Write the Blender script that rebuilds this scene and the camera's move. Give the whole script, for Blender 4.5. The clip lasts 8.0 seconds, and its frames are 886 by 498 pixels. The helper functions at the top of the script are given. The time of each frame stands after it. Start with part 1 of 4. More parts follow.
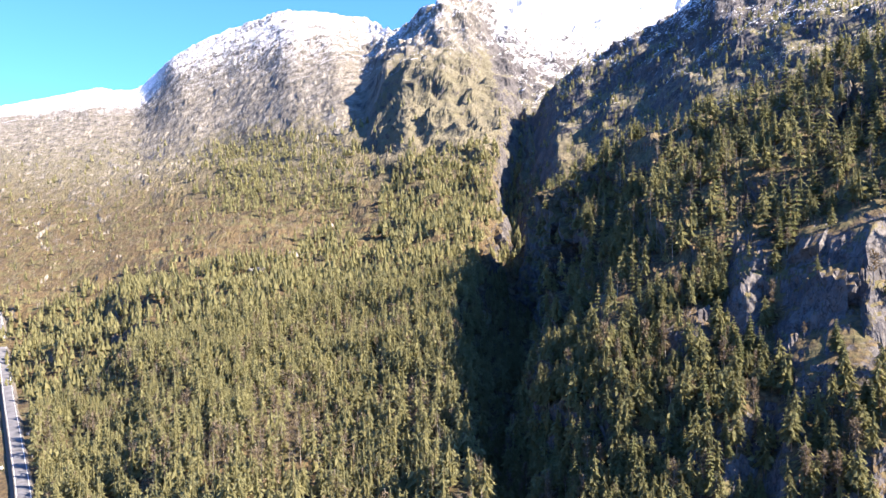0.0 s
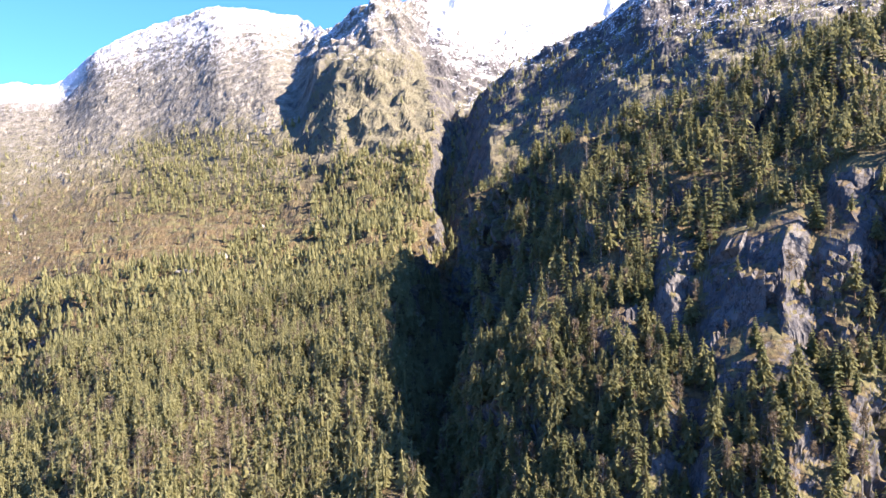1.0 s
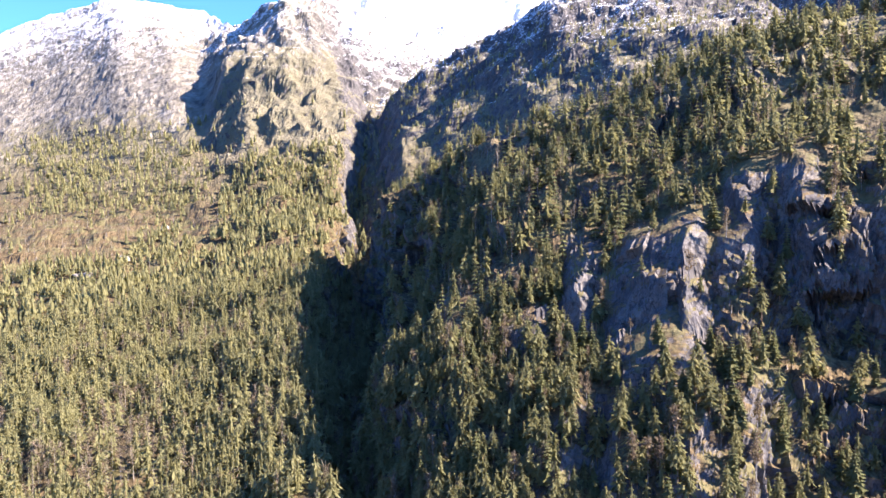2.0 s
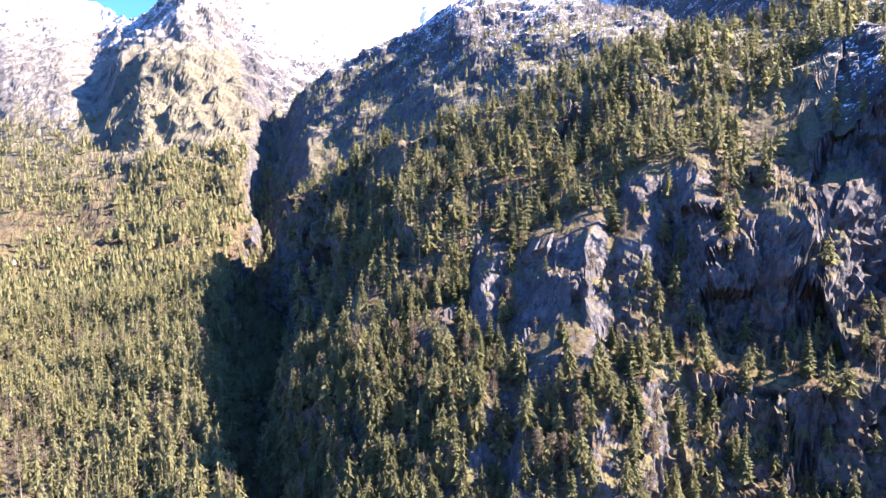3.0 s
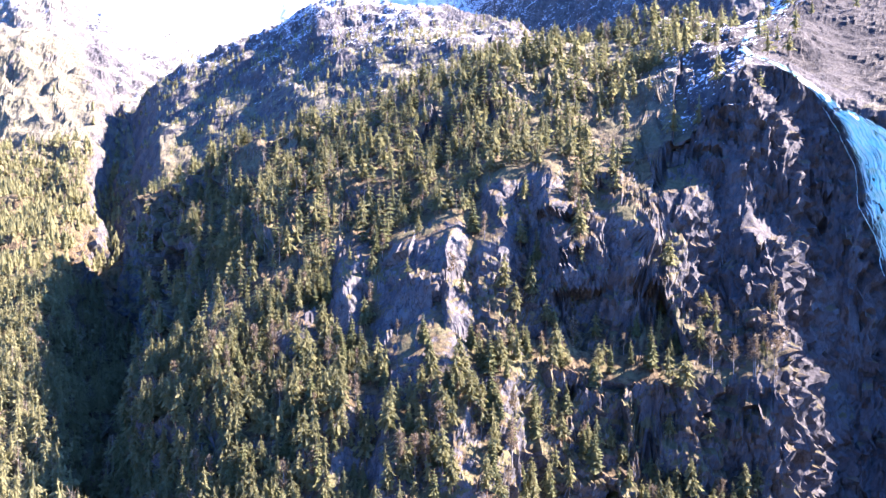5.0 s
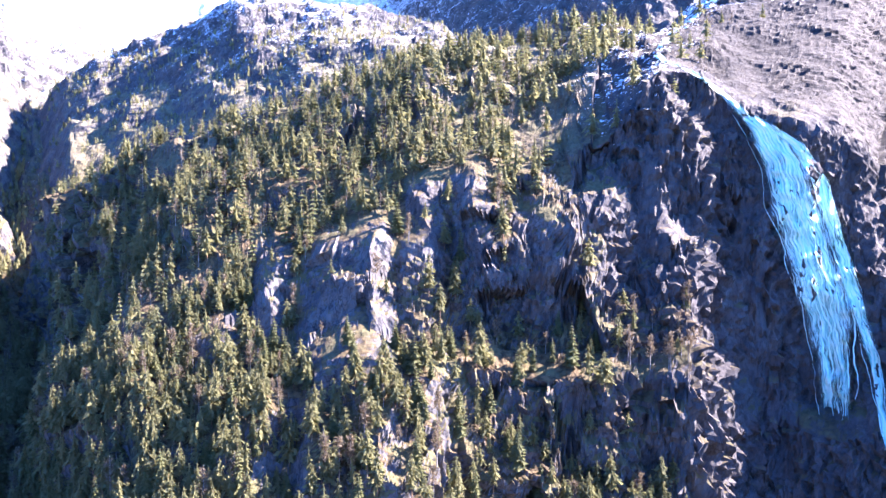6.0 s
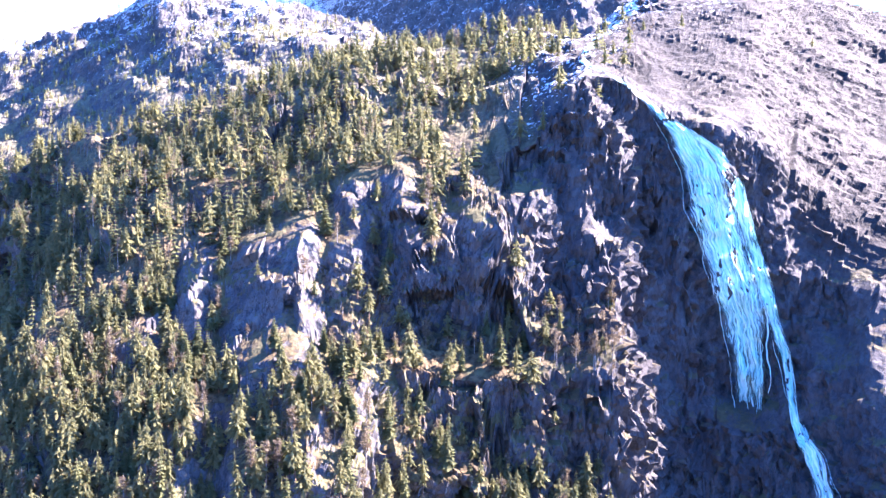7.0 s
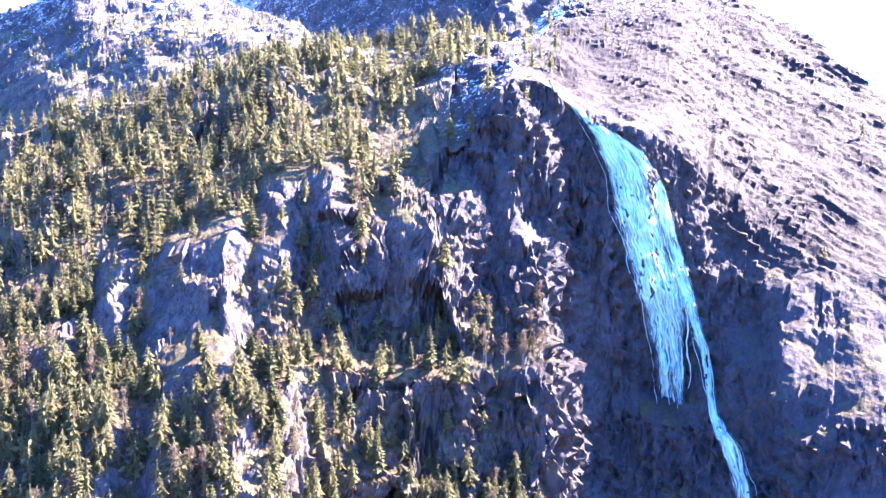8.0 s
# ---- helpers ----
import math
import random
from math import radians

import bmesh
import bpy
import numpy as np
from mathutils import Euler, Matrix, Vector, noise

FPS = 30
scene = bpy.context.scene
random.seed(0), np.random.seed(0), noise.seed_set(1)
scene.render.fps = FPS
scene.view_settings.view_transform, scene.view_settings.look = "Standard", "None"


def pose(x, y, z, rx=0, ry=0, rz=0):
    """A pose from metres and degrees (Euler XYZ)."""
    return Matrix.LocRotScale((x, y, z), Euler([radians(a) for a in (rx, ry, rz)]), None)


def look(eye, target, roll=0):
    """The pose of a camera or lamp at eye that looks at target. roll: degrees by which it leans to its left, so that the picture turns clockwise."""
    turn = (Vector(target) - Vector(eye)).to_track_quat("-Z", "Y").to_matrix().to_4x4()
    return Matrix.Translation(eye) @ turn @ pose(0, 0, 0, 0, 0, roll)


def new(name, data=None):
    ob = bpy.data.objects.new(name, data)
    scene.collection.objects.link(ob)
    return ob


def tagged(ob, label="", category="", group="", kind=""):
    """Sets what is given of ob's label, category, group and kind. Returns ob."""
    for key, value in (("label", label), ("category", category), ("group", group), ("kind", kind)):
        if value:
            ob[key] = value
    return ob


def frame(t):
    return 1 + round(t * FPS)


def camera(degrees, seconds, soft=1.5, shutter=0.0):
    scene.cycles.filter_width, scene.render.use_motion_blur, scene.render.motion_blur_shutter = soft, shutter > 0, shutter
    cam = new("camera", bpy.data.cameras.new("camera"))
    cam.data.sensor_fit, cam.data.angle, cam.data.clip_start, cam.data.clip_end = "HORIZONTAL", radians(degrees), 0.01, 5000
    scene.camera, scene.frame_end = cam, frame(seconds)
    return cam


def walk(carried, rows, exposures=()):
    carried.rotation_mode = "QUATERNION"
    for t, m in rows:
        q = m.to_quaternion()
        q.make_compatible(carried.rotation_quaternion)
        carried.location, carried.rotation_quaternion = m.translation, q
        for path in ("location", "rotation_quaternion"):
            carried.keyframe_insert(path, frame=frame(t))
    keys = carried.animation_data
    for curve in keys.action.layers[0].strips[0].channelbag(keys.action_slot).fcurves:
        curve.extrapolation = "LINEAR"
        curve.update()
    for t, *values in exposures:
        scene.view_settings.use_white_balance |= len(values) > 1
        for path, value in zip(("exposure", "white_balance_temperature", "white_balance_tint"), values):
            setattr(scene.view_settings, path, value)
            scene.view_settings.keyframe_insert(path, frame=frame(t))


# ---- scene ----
# ---- camera ----
cam = camera(60.3, 8.0, soft=1.5)
EYE = (0.0, 0.0, 150.0)
PATH = [
    (0.0, 87.0, 1.3, -0.068), (0.5, 86.982, 1.16, -2.379), (1.0, 86.994, 1.069, -5.086), (1.5, 86.978, 1.003, -8.136),
    (3.0, 86.942, 0.856, -18.562), (3.5, 86.967, 0.719, -21.221), (4.0, 86.956, 0.682, -23.617),
    (4.5, 86.966, 0.498, -26.171), (6.0, 87.03, 0.306, -34.58), (6.5, 87.035, 0.141, -37.364),
    (7.0, 87.089, 0.114, -39.898), (7.5, 87.077, 0.039, -42.653), (8.0, 87.148, -0.032, -45.185)]
walk(cam, [(t, pose(*EYE, *turn)) for t, *turn in PATH],
     exposures=[(0.0, 2.3, 7150, 19), (1.7, 2.47, 7050, 22), (3.5, 2.88, 6600, 29), (4.5, 3.1, 6500, 31),
                (6.5, 3.53, 6150, 32), (8.0, 3.85, 6250, 40)])

# ---- light ----
SUN_BEARING, SUN_HEIGHT = 108.0, 37.0       # degrees clockwise from north (+y), degrees above the horizon
world = bpy.data.worlds.new("sky")
scene.world = world
world.use_nodes = True
sky = world.node_tree.nodes.new("ShaderNodeTexSky")
sky.sky_type, sky.sun_disc = "NISHITA", False
sky.sun_elevation, sky.sun_rotation = radians(SUN_HEIGHT), radians(SUN_BEARING)
sky.altitude, sky.air_density, sky.dust_density, sky.ozone_density = 700, 1.0, 1.5, 2.5
world.node_tree.nodes["Background"].inputs["Strength"].default_value = 0.071
deep = world.node_tree.nodes.new("ShaderNodeMix")       # the clear deep blue of dry winter air
deep.data_type, deep.blend_type = "RGBA", "MULTIPLY"
deep.inputs["Factor"].default_value, deep.inputs["B"].default_value = 1.0, (0.27, 0.70, 1.30, 1)
world.node_tree.links.new(sky.outputs["Color"], deep.inputs["A"])
world.node_tree.links.new(deep.outputs["Result"], world.node_tree.nodes["Background"].inputs["Color"])
sun = new("sun", bpy.data.lights.new("sun", "SUN"))
sun.data.energy, sun.data.angle, sun.data.color = 5.0, radians(0.55), (1.0, 0.93, 0.82)
sun_way = Vector((math.sin(radians(SUN_BEARING)) * math.cos(radians(SUN_HEIGHT)),
                  math.cos(radians(SUN_BEARING)) * math.cos(radians(SUN_HEIGHT)), math.sin(radians(SUN_HEIGHT))))
sun.matrix_world = look(sun_way * 900, (0, 0, 0))

# ---- materials ----
class Nodes:
    """A small writer of node trees."""
    def __init__(self, name, roughness=0.9, specular=0.2):
        self.mat = bpy.data.materials.new(name)
        self.mat.use_nodes = True
        self.tree = self.mat.node_tree
        self.shader = self.tree.nodes["Principled BSDF"]
        self.shader.inputs["Roughness"].default_value = roughness
        self.shader.inputs["Specular IOR Level"].default_value = specular

    def add(self, kind, **inputs):
        node = self.tree.nodes.new(kind)
        for key, value in inputs.items():
            self.put(node.inputs[key.replace("_", " ")], value)
        return node

    def put(self, socket, value):
        if isinstance(value, bpy.types.NodeSocket):
            self.tree.links.new(value, socket)
        else:
            socket.default_value = value

    def maths(self, operation, a, b=0.0, clamp=False):
        node = self.tree.nodes.new("ShaderNodeMath")
        node.operation, node.use_clamp = operation, clamp
        self.put(node.inputs[0], a)
        self.put(node.inputs[1], b)
        return node.outputs[0]

    def step(self, value, low, high):
        node = self.tree.nodes.new("ShaderNodeMapRange")
        node.interpolation_type = "SMOOTHSTEP"
        self.put(node.inputs["Value"], value)
        self.put(node.inputs["From Min"], low)
        self.put(node.inputs["From Max"], high)
        return node.outputs["Result"]

    def mix(self, factor, a, b):
        node = self.tree.nodes.new("ShaderNodeMix")
        node.data_type = "RGBA"
        self.put(node.inputs["Factor"], factor)
        self.put(node.inputs["A"], (*a, 1) if isinstance(a, tuple) else a)
        self.put(node.inputs["B"], (*b, 1) if isinstance(b, tuple) else b)
        return node.outputs["Result"]

    def noise(self, place, scale, detail=4.0, stretch=(1, 1, 1), roughness=0.55):
        if stretch != (1, 1, 1):
            place = self.add("ShaderNodeMapping", Vector=place, Scale=stretch).outputs[0]
        return self.add("ShaderNodeTexNoise", Vector=place, Scale=scale, Detail=detail, Roughness=roughness).outputs["Fac"]

    def place(self):
        return self.add("ShaderNodeTexCoord").outputs["Object"]

    def finish(self, colour, bump=None, strength=0.5, distance=1.0):
        self.put(self.shader.inputs["Base Color"], (*colour, 1) if isinstance(colour, tuple) else colour)
        if bump is not None:
            node = self.add("ShaderNodeBump", Height=bump, Strength=strength, Distance=distance)
            self.tree.links.new(node.outputs[0], self.shader.inputs["Normal"])
        return self.mat


def mountain_material():
    n = Nodes("mountain_ground", 0.92, 0.2)
    p = n.place()
    geometry = n.add("ShaderNodeNewGeometry")
    up = n.add("ShaderNodeSeparateXYZ", Vector=geometry.outputs["Normal"]).outputs["Z"]
    height = n.add("ShaderNodeSeparateXYZ", Vector=p).outputs["Z"]
    broad, middle, fine = n.noise(p, 0.012, 3), n.noise(p, 0.07, 5), n.noise(p, 0.5, 6)
    streak = n.noise(p, 0.35, 4, (1, 1, 0.12))
    # gneiss: grey with pale faces, dark water streaks and rusty lichen
    rock = n.mix(n.step(middle, 0.35, 0.65), (0.066, 0.062, 0.066), (0.125, 0.118, 0.115))
    rock = n.mix(n.maths("MULTIPLY", n.step(streak, 0.55, 0.72), 0.6), rock, (0.055, 0.052, 0.058))
    rock = n.mix(n.maths("MULTIPLY", n.step(fine, 0.55, 0.75), 0.5), rock, (0.125, 0.117, 0.108))
    # blocks of their own shade, parted by open joints
    warp = n.add("ShaderNodeVectorMath")
    warp.operation = "MULTIPLY_ADD"
    n.put(warp.inputs[0], n.add("ShaderNodeTexNoise", Vector=p, Scale=0.08, Detail=3.0).outputs["Color"])
    warp.inputs[1].default_value = (9, 9, 9)
    n.put(warp.inputs[2], n.add("ShaderNodeMapping", Vector=p, Scale=(1, 1, 0.5), Rotation=(0.25, 0.2, 0)).outputs[0])
    for size, depth, gap in ((0.085, 0.55, 0.016), (0.24, 0.4, 0.02)):
        cell = n.add("ShaderNodeTexVoronoi", Vector=warp.outputs[0], Scale=size)
        shade = n.add("ShaderNodeSeparateXYZ", Vector=cell.outputs["Color"]).outputs["X"]
        rock = n.mix(n.maths("MULTIPLY", n.step(shade, 0.45, 1.0), depth), rock, (0.135, 0.127, 0.121))
        rock = n.mix(n.maths("MULTIPLY", n.step(n.maths("SUBTRACT", 1.0, shade), 0.55, 1.0), depth), rock, (0.05, 0.048, 0.053))
        joint = n.add("ShaderNodeTexVoronoi", Vector=warp.outputs[0], Scale=size)
        joint.feature = "DISTANCE_TO_EDGE"
        joint = joint.outputs["Distance"]
        rock = n.mix(n.maths("MULTIPLY", n.maths("SUBTRACT", 1.0, n.step(joint, 0.0, gap)), 0.6), rock, (0.018, 0.017, 0.02))
    grain = n.add("ShaderNodeMapping", Vector=p, Scale=(1, 1, 0.11), Rotation=(0.3, 0.5, 0.2)).outputs[0]
    grain = n.noise(grain, 0.42, 5)                        # slanting foliation
    rock = n.mix(n.maths("MULTIPLY", n.step(grain, 0.52, 0.66), 0.55), rock, (0.048, 0.045, 0.05))
    rock = n.mix(n.maths("MULTIPLY", n.step(n.maths("SUBTRACT", 1.0, grain), 0.53, 0.66), 0.5), rock, (0.13, 0.122, 0.116))
    # joints and fractures, dark, with paler broken edges beside them
    for size, width, dark in ((0.09, 0.016, 0.75), (0.28, 0.022, 0.6)):
        crack = n.maths("ABSOLUTE", n.maths("SUBTRACT", n.noise(p, size, 5, (1, 1, 0.55)), 0.5))
        edge = n.maths("ABSOLUTE", n.maths("SUBTRACT", crack, width * 2.2))
        rock = n.mix(n.maths("MULTIPLY", n.maths("SUBTRACT", 1.0, n.step(edge, 0.0, width)), 0.35), rock, (0.122, 0.116, 0.113))
        rock = n.mix(n.maths("MULTIPLY", n.maths("SUBTRACT", 1.0, n.step(crack, 0.0, width)), dark), rock, (0.022, 0.021, 0.024))
    # paler rock painted on the massif so its walls look more brightly lit
    sun_lift = n.add("ShaderNodeAttribute")
    sun_lift.attribute_name = "sun_lift"
    rock = n.mix(n.maths("MULTIPLY", sun_lift.outputs["Fac"], n.maths("ADD", 0.55, n.maths("MULTIPLY", fine, 0.45))), rock, (0.19, 0.174, 0.14))
    # tall pale and dark bands down the big walls
    curtain = n.noise(p, 0.06, 5, (1, 1, 0.08), 0.65)
    rock = n.mix(n.maths("MULTIPLY", n.step(curtain, 0.5, 0.64), n.maths("ADD", 0.1, n.maths("MULTIPLY", sun_lift.outputs["Fac"], 0.75))), rock, (0.27, 0.255, 0.225))
    rock = n.mix(n.maths("MULTIPLY", n.step(n.maths("SUBTRACT", 1.0, curtain), 0.53, 0.64), 0.7), rock, (0.05, 0.048, 0.05))
    # rock round the falls painted darker, as if little sun reached it
    dimming = n.add("ShaderNodeAttribute")
    dimming.attribute_name = "dim_tint"
    rock = n.mix(n.maths("MULTIPLY", dimming.outputs["Fac"], n.maths("ADD", 0.5, n.maths("MULTIPLY", broad, 0.6), True)), rock, (0.062, 0.058, 0.066))
    # moss, heath and dead grass where soil holds
    heath = n.mix(n.step(fine, 0.35, 0.65), (0.045, 0.033, 0.019), (0.125, 0.09, 0.046))
    heath = n.mix(n.step(n.maths("ADD", height, n.maths("MULTIPLY", broad, 120)), 190, 330), heath, n.mix(fine, (0.085, 0.077, 0.05), (0.19, 0.172, 0.12)))
    high = n.step(n.maths("ADD", height, n.maths("MULTIPLY", broad, 90)), 180, 300)
    heath = n.mix(n.maths("MULTIPLY", n.step(middle, 0.45, 0.62), n.maths("SUBTRACT", 0.7, n.maths("MULTIPLY", high, 0.5))), heath, (0.105, 0.1, 0.046))
    soil = n.maths("ADD", up, n.maths("MULTIPLY", n.maths("SUBTRACT", middle, 0.5), 0.9))
    soil = n.maths("ADD", soil, n.maths("MULTIPLY", n.maths("SUBTRACT", fine, 0.5), 0.5))
    depth = n.add("ShaderNodeAttribute")
    depth.attribute_name = "soil"
    soil = n.maths("SUBTRACT", soil, n.maths("MULTIPLY", n.maths("SUBTRACT", 1.0, depth.outputs["Fac"]), 0.36))
    soil = n.maths("SUBTRACT", soil, n.maths("MULTIPLY", n.step(height, 200, 420), 0.30))
    colour = n.mix(n.step(soil, 0.42, 0.60), rock, heath)
    # grazing light on the dome put into the colour as a near-black tint
    colour = n.mix(n.maths("MULTIPLY", dimming.outputs["Fac"], 0.9), colour, n.mix(n.maths("ADD", n.maths("MULTIPLY", fine, 0.5), n.maths("MULTIPLY", middle, 0.5)), (0.004, 0.0038, 0.004), (0.05, 0.043, 0.039)))
    # snow: a dusting on ledges that grows with altitude and has melted off the slopes that face the noon sun
    facing = n.add("ShaderNodeVectorMath", Vector=geometry.outputs["Normal"])
    facing.operation = "DOT_PRODUCT"
    facing.inputs[1].default_value = (0.90, -0.43, 0.0)
    cold = n.maths("ADD", n.step(height, 120, 660), n.maths("MULTIPLY", n.maths("SUBTRACT", broad, 0.5), 0.3))
    cold = n.maths("SUBTRACT", cold, n.maths("MULTIPLY", facing.outputs["Value"], 0.25))
    lasting = n.add("ShaderNodeAttribute")
    lasting.attribute_name = "chill"
    cold = n.maths("ADD", cold, lasting.outputs["Fac"])
    patch = n.noise(p, 0.16, 6)
    hold = n.maths("ADD", n.maths("MULTIPLY", up, 0.8), n.maths("MULTIPLY", n.maths("SUBTRACT", fine, 0.5), 1.9))
    hold = n.maths("ADD", hold, n.maths("MULTIPLY", n.maths("SUBTRACT", patch, 0.5), 1.2))
    snow = n.step(n.maths("SUBTRACT", hold, n.maths("SUBTRACT", 1.12, n.maths("MULTIPLY", cold, 1.0))), 0.0, 0.2)
    colour = n.mix(snow, colour, (0.82, 0.84, 0.87))
    # broken rock: flat facets at two sizes
    facets = 0.0
    for size, tall in ((0.22, 0.7), (0.6, 0.6)):
        q = n.add("ShaderNodeMapping", Vector=p, Scale=(1, 1, tall)).outputs[0]
        cell = n.add("ShaderNodeTexVoronoi", Vector=q, Scale=size)
        away = n.tree.nodes.new("ShaderNodeVectorMath")
        away.operation = "SUBTRACT"
        scaled = n.tree.nodes.new("ShaderNodeVectorMath")
        scaled.operation = "SCALE"
        n.put(scaled.inputs[0], q)
        n.put(scaled.inputs["Scale"], size)
        n.put(away.inputs[0], scaled.outputs[0])
        n.put(away.inputs[1], cell.outputs["Position"])
        tilt = n.tree.nodes.new("ShaderNodeVectorMath")
        tilt.operation = "SUBTRACT"
        n.put(tilt.inputs[0], cell.outputs["Color"])
        tilt.inputs[1].default_value = (0.5, 0.5, 0.5)
        dot = n.tree.nodes.new("ShaderNodeVectorMath")
        dot.operation = "DOT_PRODUCT"
        n.put(dot.inputs[0], away.outputs[0])
        n.put(dot.inputs[1], tilt.outputs[0])
        facets = n.maths("ADD", n.maths("MULTIPLY", dot.outputs["Value"], 0.65 / size), facets)
    facets = n.maths("MULTIPLY", facets, n.maths("SUBTRACT", 1.0, n.maths("MULTIPLY", n.step(up, 0.55, 0.8), 0.8)))
    relief = n.maths("ADD", n.maths("MULTIPLY", fine, 0.5), n.maths("ADD", n.maths("MULTIPLY", middle, 1.6), n.maths("MULTIPLY", streak, 0.1)))
    return n.finish(colour, n.maths("ADD", relief, facets), 0.9, 1.3)


def leaf_material(name, dark, light, sheen=0.25, clear=0.32):
    n = Nodes(name, 0.75, sheen)
    island = n.add("ShaderNodeNewGeometry").outputs["Random Per Island"]
    tree = n.add("ShaderNodeObjectInfo").outputs["Random"]
    both = n.maths("FRACT", n.maths("ADD", island, n.maths("MULTIPLY", tree, 3.7)))
    where = n.add("ShaderNodeNewGeometry").outputs["Position"]
    broad, sprig = n.noise(where, 0.03, 3), n.noise(where, 1.7, 3)
    t = n.maths("ADD", n.maths("MULTIPLY", both, 0.45), n.maths("MULTIPLY", broad, 0.5))
    t = n.maths("ADD", t, n.maths("MULTIPLY", n.maths("SUBTRACT", sprig, 0.45), 1.6), True)
    colour = n.mix(t, dark, light)
    n.finish(colour, sprig, 0.9, 0.9)
    # thin sprays let some light through
    through_light = n.add("ShaderNodeBsdfTranslucent", Color=colour)
    both_ways = n.add("ShaderNodeMixShader", Fac=clear)
    n.tree.links.new(n.shader.outputs[0], both_ways.inputs[1])
    n.tree.links.new(through_light.outputs[0], both_ways.inputs[2])
    n.tree.links.new(both_ways.outputs[0], n.tree.nodes["Material Output"].inputs["Surface"])
    return n.mat


def bark_material(name, dark, light):
    n = Nodes(name, 0.9, 0.15)
    p = n.place()
    grain = n.noise(p, 3.0, 4, (1, 1, 0.2))
    return n.finish(n.mix(n.step(grain, 0.35, 0.65), dark, light), grain, 0.5, 0.05)


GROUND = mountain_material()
PINE_NEEDLES = leaf_material("pine_needles", (0.138, 0.14, 0.066), (0.24, 0.23, 0.108), 0.15, 0.52)
SPRUCE_NEEDLES = leaf_material("spruce_needles", (0.1, 0.11, 0.05), (0.185, 0.19, 0.085), 0.15, 0.5)
# farther woods: needle colour lightened to add sunlight to them
LIT_NEEDLES = leaf_material("lit_needles", (0.18, 0.18, 0.088), (0.315, 0.298, 0.148), 0.1, 0.55)
TWIGS = leaf_material("bare_twigs", (0.10, 0.075, 0.05), (0.24, 0.19, 0.13), 0.1)
PINE_BARK = bark_material("pine_bark", (0.10, 0.06, 0.04), (0.30, 0.19, 0.12))
BIRCH_BARK = bark_material("birch_bark", (0.13, 0.12, 0.11), (0.34, 0.31, 0.28))

# ---- the land: break lines by bearing (degrees clockwise from north), each with its distances and heights in metres ----
class Landform:
    def __init__(self, bearings):
        self.bearings, self.lines = bearings, []

    def line(self, distances, heights):
        self.lines.append((distances, heights))

    def spread(self, bearing, values):
        return sum(np.interp(bearing + d, self.bearings, values) for d in (-0.5, 0, 0.5)) / 3

    def height(self, bearing, r):
        (r0, z0), *rest = [(self.spread(bearing, a), self.spread(bearing, b)) for a, b in self.lines]
        z = z0 * np.clip(r / r0, 0, 1) ** 2
        for r1, z1 in rest:
            z = z + (z1 - z0) * np.clip((r - r0) / (r1 - r0), 0, 1)
            r0, z0 = r1, z1
        return z


massif = Landform([-100, -60, -31, -24, -21.4, -19, -16, -11, -7.4, -5.4, -3.4, 0.3, 2.5, 4.3, 5.4, 10, 20, 35, 50, 62, 72, 100])
massif.line([300, 300, 400, 360, 330, 330, 330, 320, 320, 314, 305, 285, 285, 312, 320, 320, 320, 320, 320, 320, 320, 320],
            [0, 0, 0, 4, 14, 22, 30, 27, 27, 30, 33, 41, 41, 30, 21, 21, 21, 21, 21, 21, 10, 0])
massif.line([700, 700, 760, 620, 560, 540, 520, 500, 490, 475, 455, 420, 420, 460, 470, 470, 470, 470, 470, 470, 470, 470],
            [0, 0, 3, 22, 41, 45, 49, 53, 55, 58, 62, 68, 68, 61, 50, 24, 24, 24, 24, 24, 10, 0])
massif.line([1200, 1200, 980, 900, 850, 820, 800, 780, 760, 730, 700, 640, 640, 690, 700, 700, 700, 700, 700, 700, 700, 700],
            [0, 0, 64, 71, 83, 90, 94, 95, 97, 99, 101, 105, 105, 102, 89, 64, 39, 76, 76, 76, 20, 0])
massif.line([1700, 1700, 1350, 1280, 1250, 1200, 1130, 1060, 1010, 980, 955, 920, 910, 900, 900, 900, 900, 800, 800, 800, 800, 900],
            [10, 20, 122, 139, 150, 156, 160, 165, 164, 164, 163, 166, 166, 166, 156, 134, 119, 150, 150, 150, 40, 5])
massif.line([2200, 2200, 1700, 1620, 1600, 1550, 1480, 1320, 1230, 1190, 1118, 1100, 1080, 1050, 1040, 1100, 1100, 1000, 900, 900, 900, 1200],
            [60, 80, 215, 235, 245, 258, 264, 265, 255, 242, 256, 266, 254, 242, 226, 227, 188, 220, 229, 213, 60, 10])
massif.line([2800, 2800, 2100, 1980, 1950, 1880, 1850, 1640, 1500, 1450, 1320, 1280, 1260, 1250, 1220, 1400, 1500, 1250, 1080, 1100, 1100, 2000],
            [150, 200, 334, 351, 355, 408, 443, 454, 409, 380, 396, 399, 372, 348, 321, 372, 388, 348, 340, 305, 80, 20])
massif.line([3600, 3600, 2700, 2600, 2500, 2350, 2300, 2060, 1950, 2050, 1720, 1500, 1520, 1800, 1900, 2000, 2100, 1550, 1380, 1400, 1400, 3000],
            [250, 350, 477, 548, 528, 607, 668, 683, 643, 657, 548, 560, 560, 649, 695, 761, 832, 684, 625, 525, 100, 40])
shoulder = Landform([3, 5.4, 8.8, 13.7, 17.9, 20.5, 28.2, 32.3, 34.2, 37, 44])
shoulder.line([840, 830, 810, 790, 770, 755, 720, 700, 690, 680, 660],
              [91, 121, 136, 157, 190, 209, 245, 255, 253, 240, 208])
